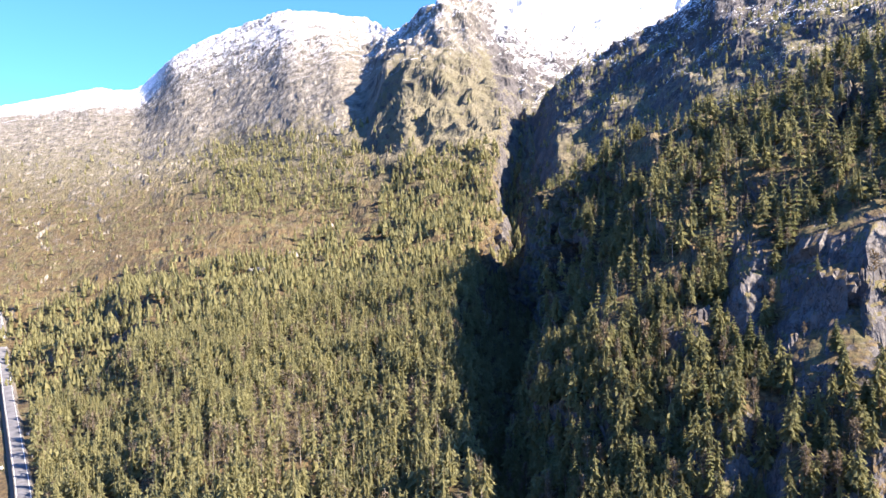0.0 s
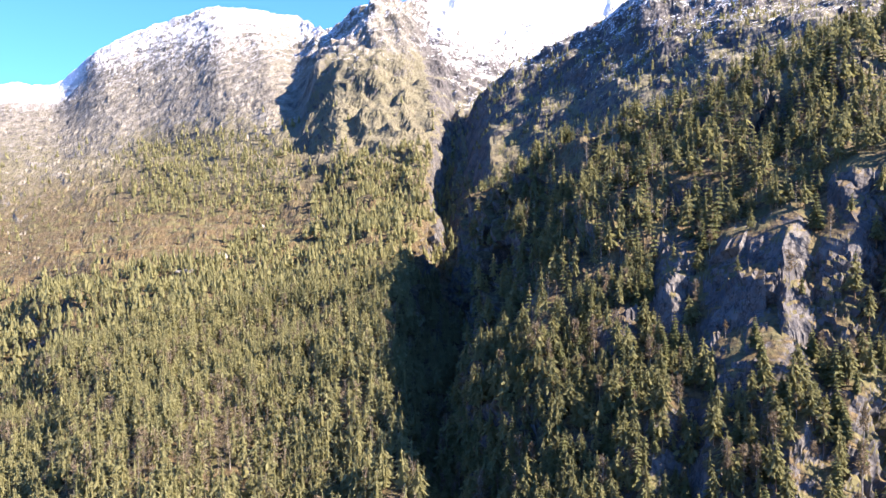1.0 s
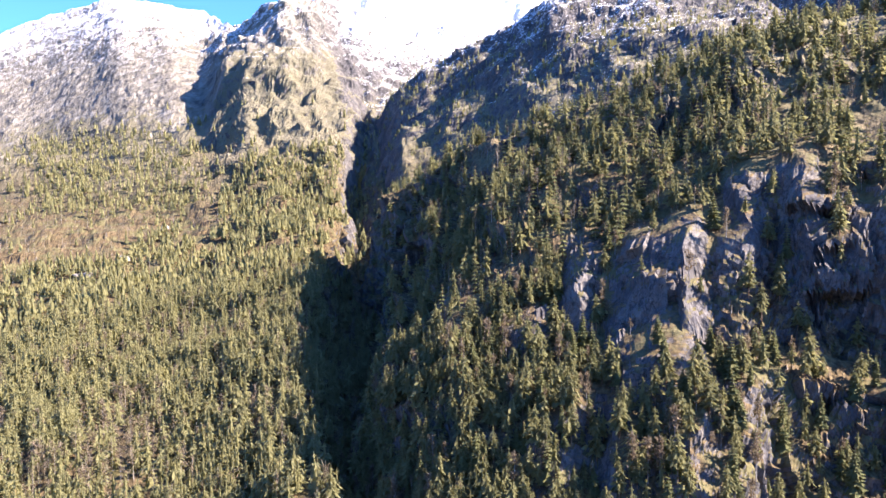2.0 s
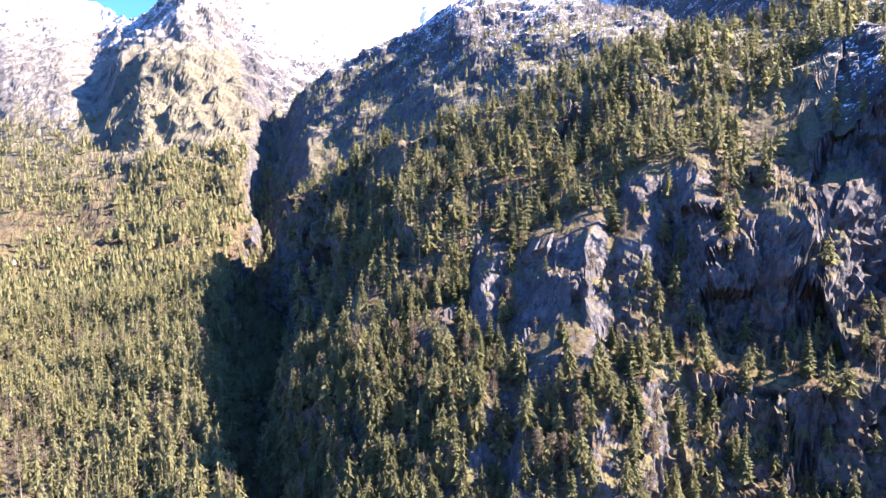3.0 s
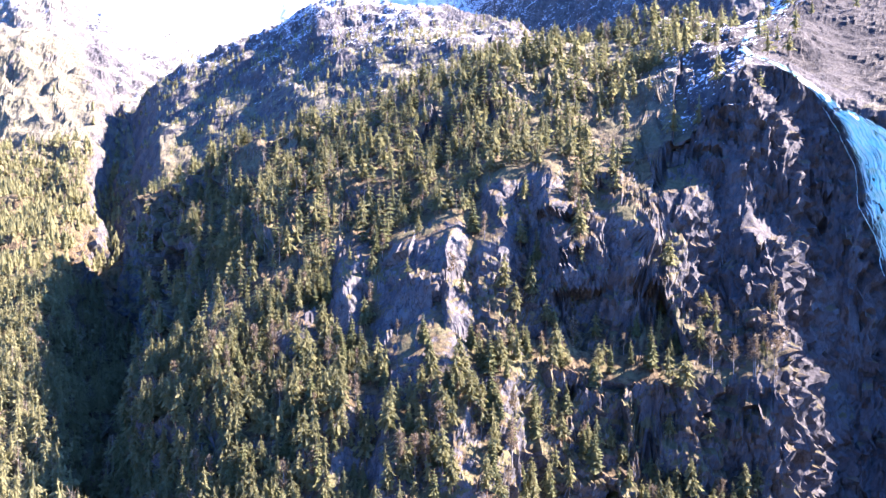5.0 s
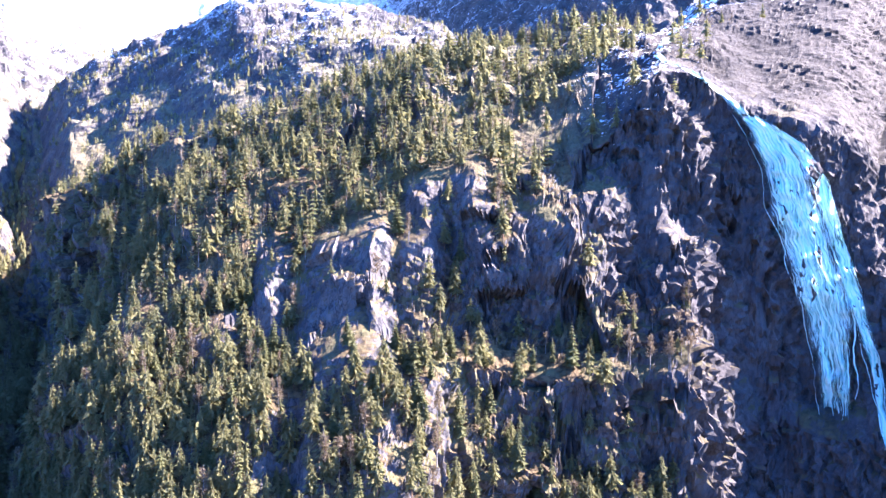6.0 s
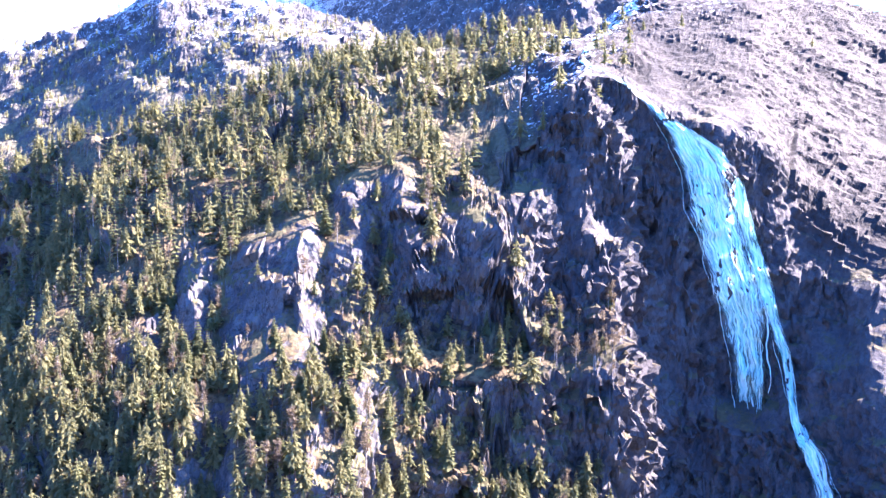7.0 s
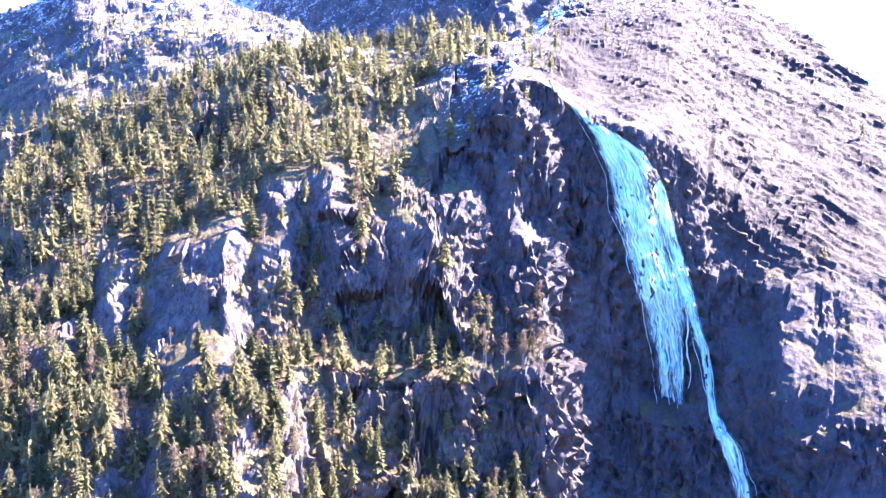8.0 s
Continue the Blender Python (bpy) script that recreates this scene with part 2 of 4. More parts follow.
shoulder.line([1120, 1130, 1130, 1120, 1090, 1070, 1020, 990, 970, 950, 920],
              [247, 304, 338, 383, 424, 445, 420, 398, 379, 351, 296])
shoulder.line([1330, 1330, 1330, 1310, 1280, 1260, 1190, 1150, 1130, 1110, 1070],
              [108, 192, 255, 295, 332, 349, 337, 312, 291, 253, 183])
buttress = Landform([4.3, 8, 12, 16, 20, 24, 28, 32.5, 36, 41, 46.8, 50.4, 53.2, 54.8, 57, 59, 62, 66, 70, 73, 76, 84, 100])
buttress.line([180, 160, 145, 136, 132, 130, 130, 132, 140, 170, 175, 185, 190, 196, 203, 205, 205, 200, 195, 190, 185, 180, 170],
              [0, 0, 0, 0, 0, 0, 0, 0, 0, 0, 0, 0, 0, 0, 0, 0, 0, 0, 0, 0, 0, 0, 0])
buttress.line([300, 270, 250, 242, 240, 236, 234, 236, 246, 266, 274, 280, 286, 300, 324, 328, 318, 312, 295, 285, 290, 270, 240],
              [35, 46, 54, 57, 58, 59, 60, 59, 56, 48, 45, 43, 40, 36, 29, 27, 31, 33, 43, 46, 44, 30, 0])
buttress.line([400, 322, 296, 286, 282, 276, 270, 272, 277, 280, 288, 293, 298, 318, 346, 350, 338, 340, 335, 322, 320, 310, 300],
              [65, 81, 87, 89, 93, 96, 98, 92, 91, 87, 84, 82, 84, 74, 61, 59, 58, 68, 76, 76, 76, 50, 0])
buttress.line([490, 385, 312, 299, 294, 287, 278, 286, 294, 296, 304, 310, 320, 342, 362, 364, 362, 360, 356, 340, 326, 318, 310],
              [66, 82, 95, 100, 101, 102, 103, 97, 98, 95, 95, 96, 99, 87, 72, 69, 61, 88, 91, 85, 81, 54, 0])
buttress.line([680, 525, 405, 357, 352, 350, 344, 346, 348, 338, 354, 378, 386, 390, 389, 389, 396, 424, 420, 390, 350, 350, 360],
              [86, 103, 121, 127, 136, 144, 151, 156, 159, 165, 187, 217, 211, 203, 192, 187, 181, 161, 138, 112, 88, 70, 2])
buttress.line([800, 640, 545, 500, 488, 484, 480, 475, 480, 520, 560, 520, 580, 620, 665, 690, 720, 700, 670, 640, 600, 560, 500],
              [146, 168, 182, 195, 209, 221, 231, 240, 248, 262, 279, 261, 288, 303, 324, 335, 354, 332, 290, 254, 213, 140, 4])
buttress.line([890, 730, 635, 597, 585, 580, 560, 560, 560, 600, 640, 640, 710, 740, 780, 800, 820, 800, 780, 750, 720, 680, 600],
              [87, 100, 125, 148, 170, 190, 209, 229, 239, 256, 274, 286, 334, 354, 371, 379, 370, 306, 246, 202, 150, 100, 2])


def lattice(ix, iy, iz, seed):
    """Three numbers from 0 to 1 for each cell of a lattice."""
    h = (ix.astype(np.int64) * 73856093) ^ (iy.astype(np.int64) * 19349663) ^ (iz.astype(np.int64) * 83492791) ^ (seed * 2654435761)
    h = (h ^ (h >> 13)) * 1274126177 & 0xFFFFFFFF
    h = (h ^ (h >> 16)) * 2246822519 & 0xFFFFFFFF
    h = h ^ (h >> 15)
    return (h & 1023) / 1023.0, (h >> 10 & 1023) / 1023.0, (h >> 20 & 1023) / 1023.0


def swell(x, y, z, seed):
    """Smooth noise from -1 to 1, one bump a unit."""
    ix, iy, iz = np.floor(x), np.floor(y), np.floor(z)
    fx, fy, fz = x - ix, y - iy, z - iz
    ux, uy, uz = (f * f * f * (f * (f * 6 - 15) + 10) for f in (fx, fy, fz))
    total = 0
    for a in (0, 1):
        for b in (0, 1):
            for c in (0, 1):
                gx, gy, gz = lattice(ix + a, iy + b, iz + c, seed)
                dot = (gx * 2 - 1) * (fx - a) + (gy * 2 - 1) * (fy - b) + (gz * 2 - 1) * (fz - c)
                total = total + dot * (ux if a else 1 - ux) * (uy if b else 1 - uy) * (uz if c else 1 - uz)
    return total * 1.6


def rough(x, y, z, seed, octaves, gain=0.5):
    return sum(swell(x * 2 ** k, y * 2 ** k, z * 2 ** k, seed + k) * gain ** k for k in range(octaves))


def blocks(x, y, z, seed, step=0.45, tilt=2.0):
    """Broken rock: cells with their own step and tilt, sharp at the joints. About -1 to 1."""
    ix, iy, iz = np.floor(x), np.floor(y), np.floor(z)
    best, value = np.full(x.shape, 9.0), np.zeros(x.shape)
    for a in (-1, 0, 1):
        for b in (-1, 0, 1):
            for c in (-1, 0, 1):
                jx, jy, jz = lattice(ix + a, iy + b, iz + c, seed)
                dx, dy, dz = x - ix - a - jx, y - iy - b - jy, z - iz - c - jz
                d = dx * dx + dy * dy + dz * dz
                near = d < best
                best = np.where(near, d, best)
                value = np.where(near, (jz * 2 - 1) * step + ((jx * 2 - 1) * dx + (jy * 2 - 1) * dy + (jx + jy - 1) * dz) * tilt, value)
    return value


def ravine_bearing(r):
    return np.interp(r, RAVINE[0], RAVINE[1])


RAVINE = ([200, 330, 490, 650, 800, 980, 1200, 1500], [2.4, 3.2, 4.2, 4.6, 4.8, 5.3, 5.7, 6.0])


def ease(v, low, high):
    t = np.clip((v - low) / (high - low), 0, 1)
    return t * t * (3 - 2 * t)


def land_height(bearing, r):
    """Height of the bare landforms, and how much of it is the near buttress. Their lines waver."""
    east, north = r * np.sin(np.radians(bearing)), r * np.cos(np.radians(bearing))
    flat = np.zeros_like(r)
    smooth = np.maximum(ease(r, 800, 1100) * (1 - ease(bearing, -6, -4)), ease(bearing, 53, 58) * ease(r, 385, 430))    # ice-worn domes
    smooth = np.maximum(smooth, 0.55 * ease(bearing, 6, 9) * (1 - ease(bearing, 42, 46)) * ease(r, 690, 740))
    stray = ease(r, 180, 300) * np.clip(r / 400, 0.6, 2.0) * (1 - 0.75 * smooth)
    bearing = bearing + stray * 1.1 * swell(east / 46, north / 46, flat, 51) / np.clip(r / 400, 1, 9)
    r = r + stray * (15 * swell(east / 58, north / 58, flat, 52) + 8 * swell(east / 21, north / 21, flat, 53))
    far = massif.height(bearing, r)
    across = (bearing - ravine_bearing(r)) * r * math.pi / 180
    bed = far - (18 + 18 * ease(r, 600, 900) * (1 - ease(r, 980, 1200))) * ease(r, 250, 420) * (1 - ease(r, 1100, 1500))
    far = far + (bed - far) * np.exp(-(across / (19 - 7 * ease(r, 650, 950))) ** 2)
    mid = shoulder.height(bearing, r)
    mid = bed + (mid - bed) * ease(across, 0, 64)
    mid = np.where((across < 0) | (r < shoulder.spread(bearing, shoulder.lines[0][0])) | (bearing > 44), -99, mid)
    mid = np.where(r > shoulder.spread(bearing, shoulder.lines[2][0]), -99, mid)
    near = buttress.height(bearing, r)
    near = bed + (near - bed) * ease(across, 0, 28 + 36 * ease(r, 420, 500) * (1 - 0.8 * ease(r, 520, 690)))
    last = buttress.spread(bearing, buttress.lines[6][0])
    near = np.where((across < 0) | (bearing > 100) | (r > last + 150), -99, near - np.clip(r - last, 0, 200) * 0.6)
    return np.maximum(np.maximum(far, mid), near), (near >= far) & (near >= mid)


def land_grid():
    """The whole ground as one grid of columns (bearings) and rows (from near to far, closer together where it is steep)."""
    bearing = np.concatenate([np.arange(-36, 82, 118 / COLUMNS), np.linspace(82, 324, 122)[:-1]])
    bearing = np.concatenate([bearing[bearing <= 180], bearing[bearing > 180]])
    wrapped = np.where(bearing > 180, bearing - 360, bearing)
    wrapped = np.where(wrapped < -100, -100, np.where(wrapped > 100, 100, wrapped))
    fine_r = np.concatenate([np.linspace(0, 150, 60)[:-1], np.geomspace(150, 4800, 1900)])
    b, r = np.meshgrid(wrapped, fine_r)
    z, _ = land_height(b, r)
    back = ease(np.abs(np.where(bearing > 180, bearing - 360, bearing)), 100, 130)[None, :]
    z = z * (1 - back) + back * (ease(r, 500, 2600) * 240)
    # rows at even steps of the angle under which the slope shows from a point above the valley
    dr, dz = np.diff(r, axis=0), np.diff(z, axis=0)
    weight = np.hypot(dr * 0.45, dz) / (r[1:] + 60) + 0.0002
    along = np.concatenate([np.zeros((1, b.shape[1])), np.cumsum(weight, 0)])
    along /= along[-1]
    steps = np.linspace(0, 1, ROWS)
    rr = np.stack([np.interp(steps, along[:, k], fine_r) for k in range(b.shape[1])], 1)
    # even out the rows between neighbouring columns
    for _ in range(30):
        rr[:, 1:-1] = (rr[:, :-2] + 2 * rr[:, 1:-1] + rr[:, 2:]) / 4
    bb = np.broadcast_to(wrapped, rr.shape)
    zz, near = land_height(bb, rr)
    zz = zz * (1 - back) + back * (ease(rr, 500, 2600) * 240)
    x, y = rr * np.sin(np.radians(bearing)), rr * np.cos(np.radians(bearing))
    return bb, rr, x, y, zz, near


def grid_normals(x, y, z):
    p = np.stack([x, y, z], -1)
    across = np.empty_like(p)
    across[:, 1:-1], across[:, 0], across[:, -1] = p[:, 2:] - p[:, :-2], p[:, 1] - p[:, -1], p[:, 0] - p[:, -2]
    n = np.cross(across, np.gradient(p, axis=0))
    n /= np.linalg.norm(n, axis=-1, keepdims=True) + 1e-9
    return n


# bare rock faces of the cliff: bearing of the edge, foot and head in metres, width of the shaded flank, of the sunny side, overhang at the head
OUTCROPS = [(28.4, 84, 146, 34, 10, 12), (21.3, 88, 140, 13, 7, 8), (19.6, 40, 92, 14, 7, 6), (24.2, 40, 88, 18, 9, 5), (17.6, 60, 112, 13, 7, 9),
            (33.0, 118, 164, 15, 9, 8), (33.2, 52, 96, 18, 9, 5), (38.0, 112, 166, 14, 9, 9), (43.5, 108, 152, 28, 10, 10),
            (46.0, 120, 168, 18, 10, 4), (13.6, 60, 108, 11, 7, 8), (21.4, 34, 100, 8, 7, -6),
            (30.6, 40, 96, 10, 7, 7), (57.0, 60, 150, 9, 6, 3), (69.0, 60, 136, 16, 9, 7),
            (10.2, 52, 88, 10, 6, 6), (50.2, 130, 180, 14, 9, 2)]


def land_in(r, low, high):
    return ease(r, low - 25, low) * (1 - ease(r, high, high + 40))


def shape_land():
    """Weathers the bare landforms: gullies, ledges and broken rock."""
    b, r, x, y, z, near = land_grid()
    n = grid_normals(x, y, z)
    steep = ease(1 - n[..., 2], 0.18, 0.5) * ease(z, 3, 30)
    hill = ease(z, 4, 40)
    crag = ease(rough(x / 38, y / 38, z / 60, 71, 2), 0.05, 0.45) * near * ease(r, 180, 220) * (1 - ease(r, 420, 520) * 0.7)
    steep = np.clip(steep + 0.55 * crag * hill, 0, 1)
    size = np.clip(r / 420, 0.8, 1.7)             # the far walls are built of larger, smoother forms
    worn = (1 - 0.74 * ease(r, 560, 900)) * (1 - 0.68 * ease(b, 4, 7) * (~near)) * (1 - 0.85 * ease(r, 850, 1150) * (1 - ease(b, -5.5, -4)))
    big = rough(x / 75, y / 75, z / 110, 3, 3)
    gully = 1 - np.abs(rough(x / 42, y / 42, z / 160, 11, 3)) * 2.2
    slab = blocks(x / 26 / size + big * 0.4, y / 26 / size, z / 38 / size, 5)
    wedge = blocks(x / 14 / size + 3, y / 14 / size, z / 20 / size + big * 0.3, 6)
    dome = ease(b, 52, 56) * near * ease(r, 370, 410)    # layered slabs that dip to the east
    dip, strike = z + 0.8 * (b - 50) * r * math.pi / 180, (b - 50) * r * math.pi / 180 - 0.8 * z
    flat = np.zeros_like(z)
    layer = 0.0
    for thick, share, seed in ((13, 1.3, 81), (6, 0.75, 82), (2.6, 0.3, 83)):       # long edges that fade out and start anew
        course = dip / thick + 0.9 * swell(strike / 85, dip / 40, flat, seed) + 0.35 * swell(strike / 22, dip / 14, flat, seed + 5)
        layer = layer + share * ((course - np.floor(course)) ** 2.2) * ease(swell(strike / 60, dip / 24, flat, seed + 9), -0.35, 0.3)
    wall = ease(b, 44, 49) * near * (1 - dome)       # the wall beside the falls: flat, in thin level courses
    course = (z + 0.12 * x) / 5.2 + rough(x / 34, y / 34, z / 20, 86, 3) * 1.1
    course = (course - np.floor(course)) ** 2.4 * ease(swell(x / 18, y / 18, z / 9, 87), -0.4, 0.3)
    chip = blocks(x / 6.5 / size, y / 6.5 / size, z / 9 / size, 7)
    fleck = blocks(x / 2.9 / size, y / 2.9 / size, z / 3.6 / size, 8)
    grit = rough(x / 6, y / 6, z / 6, 23, 3)
    ledge = z / 27 + big * 0.8 + x / 300
    ledge = (ledge - np.floor(ledge)) ** 2.5 - 0.3
    shelf = (z + 0.35 * x) / 10.5 + rough(x / 26, y / 26, z / 30, 85, 3) * 1.5       # small shelves that climb to the west
    shelf = (shelf - np.floor(shelf)) ** 2 - 0.3
    outcrop = np.zeros_like(z)
    bare_face = np.zeros_like(z)
    for at, low, high, wide, sunny, out in OUTCROPS:
        side = (b - at) * r * math.pi / 180 + (z - low) * 0.16 * math.sin(at * 7) + 4 * swell(x / 34 + at, y / 34, z / 22, 61) + 2 * swell(x / 9 + at, y / 9, z / 7, 62)
        level = ease(z, low - 4, low + 0.55 * (high - low)) * (1 - ease(z, high - 16, high + 12))
        shape = np.where(side < 0, np.clip(1 + side / wide, 0, 1), np.clip(1 - side / sunny, 0, 1)) * land_in(r, 240, 400)
        outcrop += out * level * shape
        bare_face = np.maximum(bare_face, ease(shape, 0.05, 0.3) * ease(z, low - 5, low + 5) * (1 - ease(z, high - 6, high + 2)))
    push = outcrop + dome * layer * (2.1 + rough(x / 45, y / 45, z / 45, 84, 2)) + grit * 0.5 * hill + (1 - 0.8 * dome) * (1 - 0.45 * bare_face) * steep * size * worn * (
        big * np.where(near, 3, 7) + course * wall * 3.4 + slab * (5.5 - 3.6 * wall) + wedge * np.where(near, 3.3 - 1.6 * wall, 2.8) + chip * np.where(near, 1.7 + 1.2 * wall, 1.2) + fleck * np.where(near, 0.8, 0.3) - np.clip(gully, 0, 1) * np.where(near, 1.5, 4) + (ledge * 4 + shelf * np.where(near, 3.0, 0.5)) * ease(n[..., 2], 0.12, 0.42))
    flat = np.stack([n[..., 0], n[..., 1], n[..., 2] * 0.5], -1)
    lift = (1 - steep) * hill * (big * 5 * (1 - 0.5 * dome) * (1 - 0.6 * ease(r, 850, 1150) * (b < -5)) + slab * 1.2 * (1 - dome) + grit * 0.6 * (1 - 0.6 * dome)) * np.clip(size, 0.8, 2)
    x, y, z = x + flat[..., 0] * push, y + flat[..., 1] * push, z + flat[..., 2] * push + lift
    return b, r, x, y, z, near, bare_face


COLUMNS, ROWS = 980, 580
land_b, land_r, land_x, land_y, land_z, land_near, land_face = shape_land()
land_n = grid_normals(land_x, land_y, land_z)
land_up = land_n[..., 2].copy()                  # how level the ground is, over some metres
for _ in range(3):
    land_up[1:-1] = (land_up[:-2] + land_up[1:-1] + land_up[2:]) / 3
    land_up = (np.roll(land_up, 1, 1) + land_up + np.roll(land_up, -1, 1)) / 3


# the massif by bearing: height to which the close wood climbs, and from which the rock lies bare
WOOD_TOP = np.interp(land_b, [-30, -21.7, -18, -12, -10, -5.2, -3.6, 4.2], [36, 81, 97, 98, 116, 118, 215, 235])
ROCK_FOOT = np.interp(land_b, [-30, -25, -21.5, -18.4, -15.6, -5.9, -4, 4], [60, 92, 138, 232, 317, 275, 400, 400])


def grid_mesh(name, x, y, z, material):
    """A closed ring of columns."""
    rows, columns = x.shape
    i = np.arange(rows * columns).reshape(rows, columns)
    j = np.roll(i, -1, axis=1)
    quads = np.stack([i[:-1], i[1:], j[1:], j[:-1]], -1).reshape(-1, 4)
    mesh = mesh_of(name, np.stack([x, y, z], -1).reshape(-1, 3), quads, material)
    return mesh


def mesh_of(name, verts, faces, material, smooth=False):
    """A mesh from an array of vertices and an array of faces that all have as many corners."""
    mesh = bpy.data.meshes.new(name)
    verts, faces = np.ascontiguousarray(verts, np.float32), np.ascontiguousarray(faces, np.int32)
    corners = faces.shape[1]
    mesh.vertices.add(len(verts))
    mesh.vertices.foreach_set("co", verts.ravel())
    mesh.loops.add(faces.size)
    mesh.loops.foreach_set("vertex_index", faces.ravel())
    mesh.polygons.add(len(faces))
    mesh.polygons.foreach_set("loop_start", np.arange(0, faces.size, corners, dtype=np.int32))
    mesh.polygons.foreach_set("loop_total", np.full(len(faces), corners, np.int32))
    mesh.polygons.foreach_set("use_smooth", np.full(len(faces), smooth))
    mesh.update(calc_edges=True)
    mesh.materials.append(material)
    return mesh


def soil_depth():
    """Where soil holds: little on the polished dome by the falls and on the shoulder, most on the lower slopes."""
    bare = np.maximum(1.25 * ease(land_b, 49, 56) * land_near, 0.1 * ease(land_b, 5, 9) * (~land_near)) * ease(land_r, 250, 300)
    bare = np.maximum(bare, 1.25 * ease(land_b, 42, 49) * land_near * (land_z > 112))
    bare = np.maximum(bare, 0.95 * ease(land_z - ROCK_FOOT + 40 * clump_of(land_x, land_y) + 25 * clump_of(land_x * 3, land_y * 3), -40, 45) * (~land_near) * (land_b < 5))
    bare = np.maximum(bare, land_face * (0.2 + 0.5 * ease(land_z, 85, 100)))
    grassy = (~land_near) * (1.5 * ease(land_b, -5.5, -3) * (1 - ease(land_b, 3.5, 4.5)) * (1 - ease(land_z, 400, 470)) + 0.15 * (1 - ease(land_b, -6, -5)) * (1 - ease(land_z - ROCK_FOOT, 0, 120)))
    return 1 - 0.85 * bare + grassy + land_near * (0.7 * (1 - ease(land_b, 11, 17)) + 0.65 * ease(land_b, 11, 17) * (1 - ease(land_b, 44, 48)) * (1 - land_face))


def chill():
    """How long snow lies: little on the slopes that face the noon sun, longest on the shaded shoulder."""
    west = -0.30 - 0.12 * ease(land_r, 850, 1150) * (1 - ease(land_b, -6, -4))
    cap = 0.75 * ease(land_z + 36 * clump_of(land_x, land_y) + 20 * clump_of(land_x * 4, land_y * 4) - 20 * ease(land_b, -7, -5), 395, 530) * (1 - ease(land_b, -21.5, -19.0)) + 0.06 * ease(land_z, 500, 580)
    shaded = (0.06 - west) * ease(land_b + 1.6 * clump_of(land_x * 1.6, land_y * 1.6), 3.4, 6.4)
    shaded = shaded - 0.13 * ease(land_b, 6, 8) * (land_r < 1190) - 0.5 * ease(land_b, 26, 34) * ease(land_r, 900, 1000)
    dusted = 0.34 * ease(land_b, 41, 46) * (1 - ease(land_b, 53, 57)) * ease(land_z, 160, 200)
    return np.where(land_near, -0.20 + dusted - 0.36 * ease(land_b, 50, 56) * (1 - 1.5 * ease(land_z + 30 * clump_of(land_x, land_y), 270, 340)), west + cap + shaded) - (1 - ease(land_z, 90, 180))


def clump_of(x, y):
    return swell(x / 70, y / 70, np.zeros_like(x), 91)


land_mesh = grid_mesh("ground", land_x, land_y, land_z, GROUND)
land_mesh.attributes.new("soil", "FLOAT", "POINT").data.foreach_set("value", soil_depth().astype(np.float32).ravel())
land_mesh.attributes.new("chill", "FLOAT", "POINT").data.foreach_set("value", chill().astype(np.float32).ravel())
sun_lift_mask = ease(land_z - ROCK_FOOT, -70, 20) * (1 - ease(land_b, 1, 5)) * (~land_near)                # the massif's walls, where a paler rock colour adds sunlight
land_mesh.attributes.new("sun_lift", "FLOAT", "POINT").data.foreach_set("value", sun_lift_mask.astype(np.float32).ravel())
dim_tint_mask = ease(land_b, 43, 50) * land_near * ease(land_z, 20, 40) * (0.35 + 0.65 * ease(land_r, 385, 420))      # dome and wall by the falls, darkened in colour for weak light
land_mesh.attributes.new("dim_tint", "FLOAT", "POINT").data.foreach_set("value", dim_tint_mask.astype(np.float32).ravel())
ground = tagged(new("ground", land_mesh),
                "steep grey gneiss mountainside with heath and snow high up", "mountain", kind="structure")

# ---- trees ----
def cone_trunk(height, radius, sides=5, lean=0.0, top=0.15):
    a = np.arange(sides) * 2 * math.pi / sides
    rings = []
    steps = ((0, 1.25), (0.08, 1.0), (0.55, 0.62), (1, top)) if sides > 3 else ((0, 1.1), (1, top))
    for t, w in steps:
        rings.append(np.stack([np.cos(a) * radius * w + lean * t * t * height, np.sin(a) * radius * w, np.full(sides, t * height - 0.6 * (t == 0))], 1))
    verts = np.concatenate(rings)
    k = np.arange(sides)
    faces = [np.stack([s * sides + k, s * sides + (k + 1) % sides, (s + 1) * sides + (k + 1) % sides, (s + 1) * sides + k], 1) for s in range(len(steps) - 1)]
    return verts, np.concatenate(faces)


def spruce_crown(rng, height, whorls, arms, width):
    """Whorls of drooping boughs, each a folded spray of two quads."""
    verts, faces = [], []
    for w in range(whorls):
        t = w / (whorls - 1)
        h = height * (0.12 + 0.86 * t)
        reach = width * (1 - t) ** 0.8 * rng.uniform(0.75, 1.15) + 0.25
        turn = rng.uniform(0, 6.3)
        for k in range(arms):
            if rng.random() < 0.08:
                continue
            a = turn + k * 6.283 / arms + rng.uniform(-0.3, 0.3)
            out, side = np.array([math.cos(a), math.sin(a), 0]), np.array([-math.sin(a), math.cos(a), 0])
            l = reach * rng.uniform(0.7, 1.15)
            base = np.array([0, 0, h + l * 0.18])
            mid, tip = out * l * 0.55 + [0, 0, h - l * 0.02], out * l + [0, 0, h - l * 0.28]
            spread = side * l * 0.36
            i = len(verts)
            verts += [base, mid + spread - [0, 0, l * 0.2], tip, mid + [0, 0, l * 0.1], mid - spread - [0, 0, l * 0.2]]
            faces += [(i, i + 1, i + 2, i + 3), (i, i + 3, i + 2, i + 4)]
    return np.array(verts), np.array(faces)


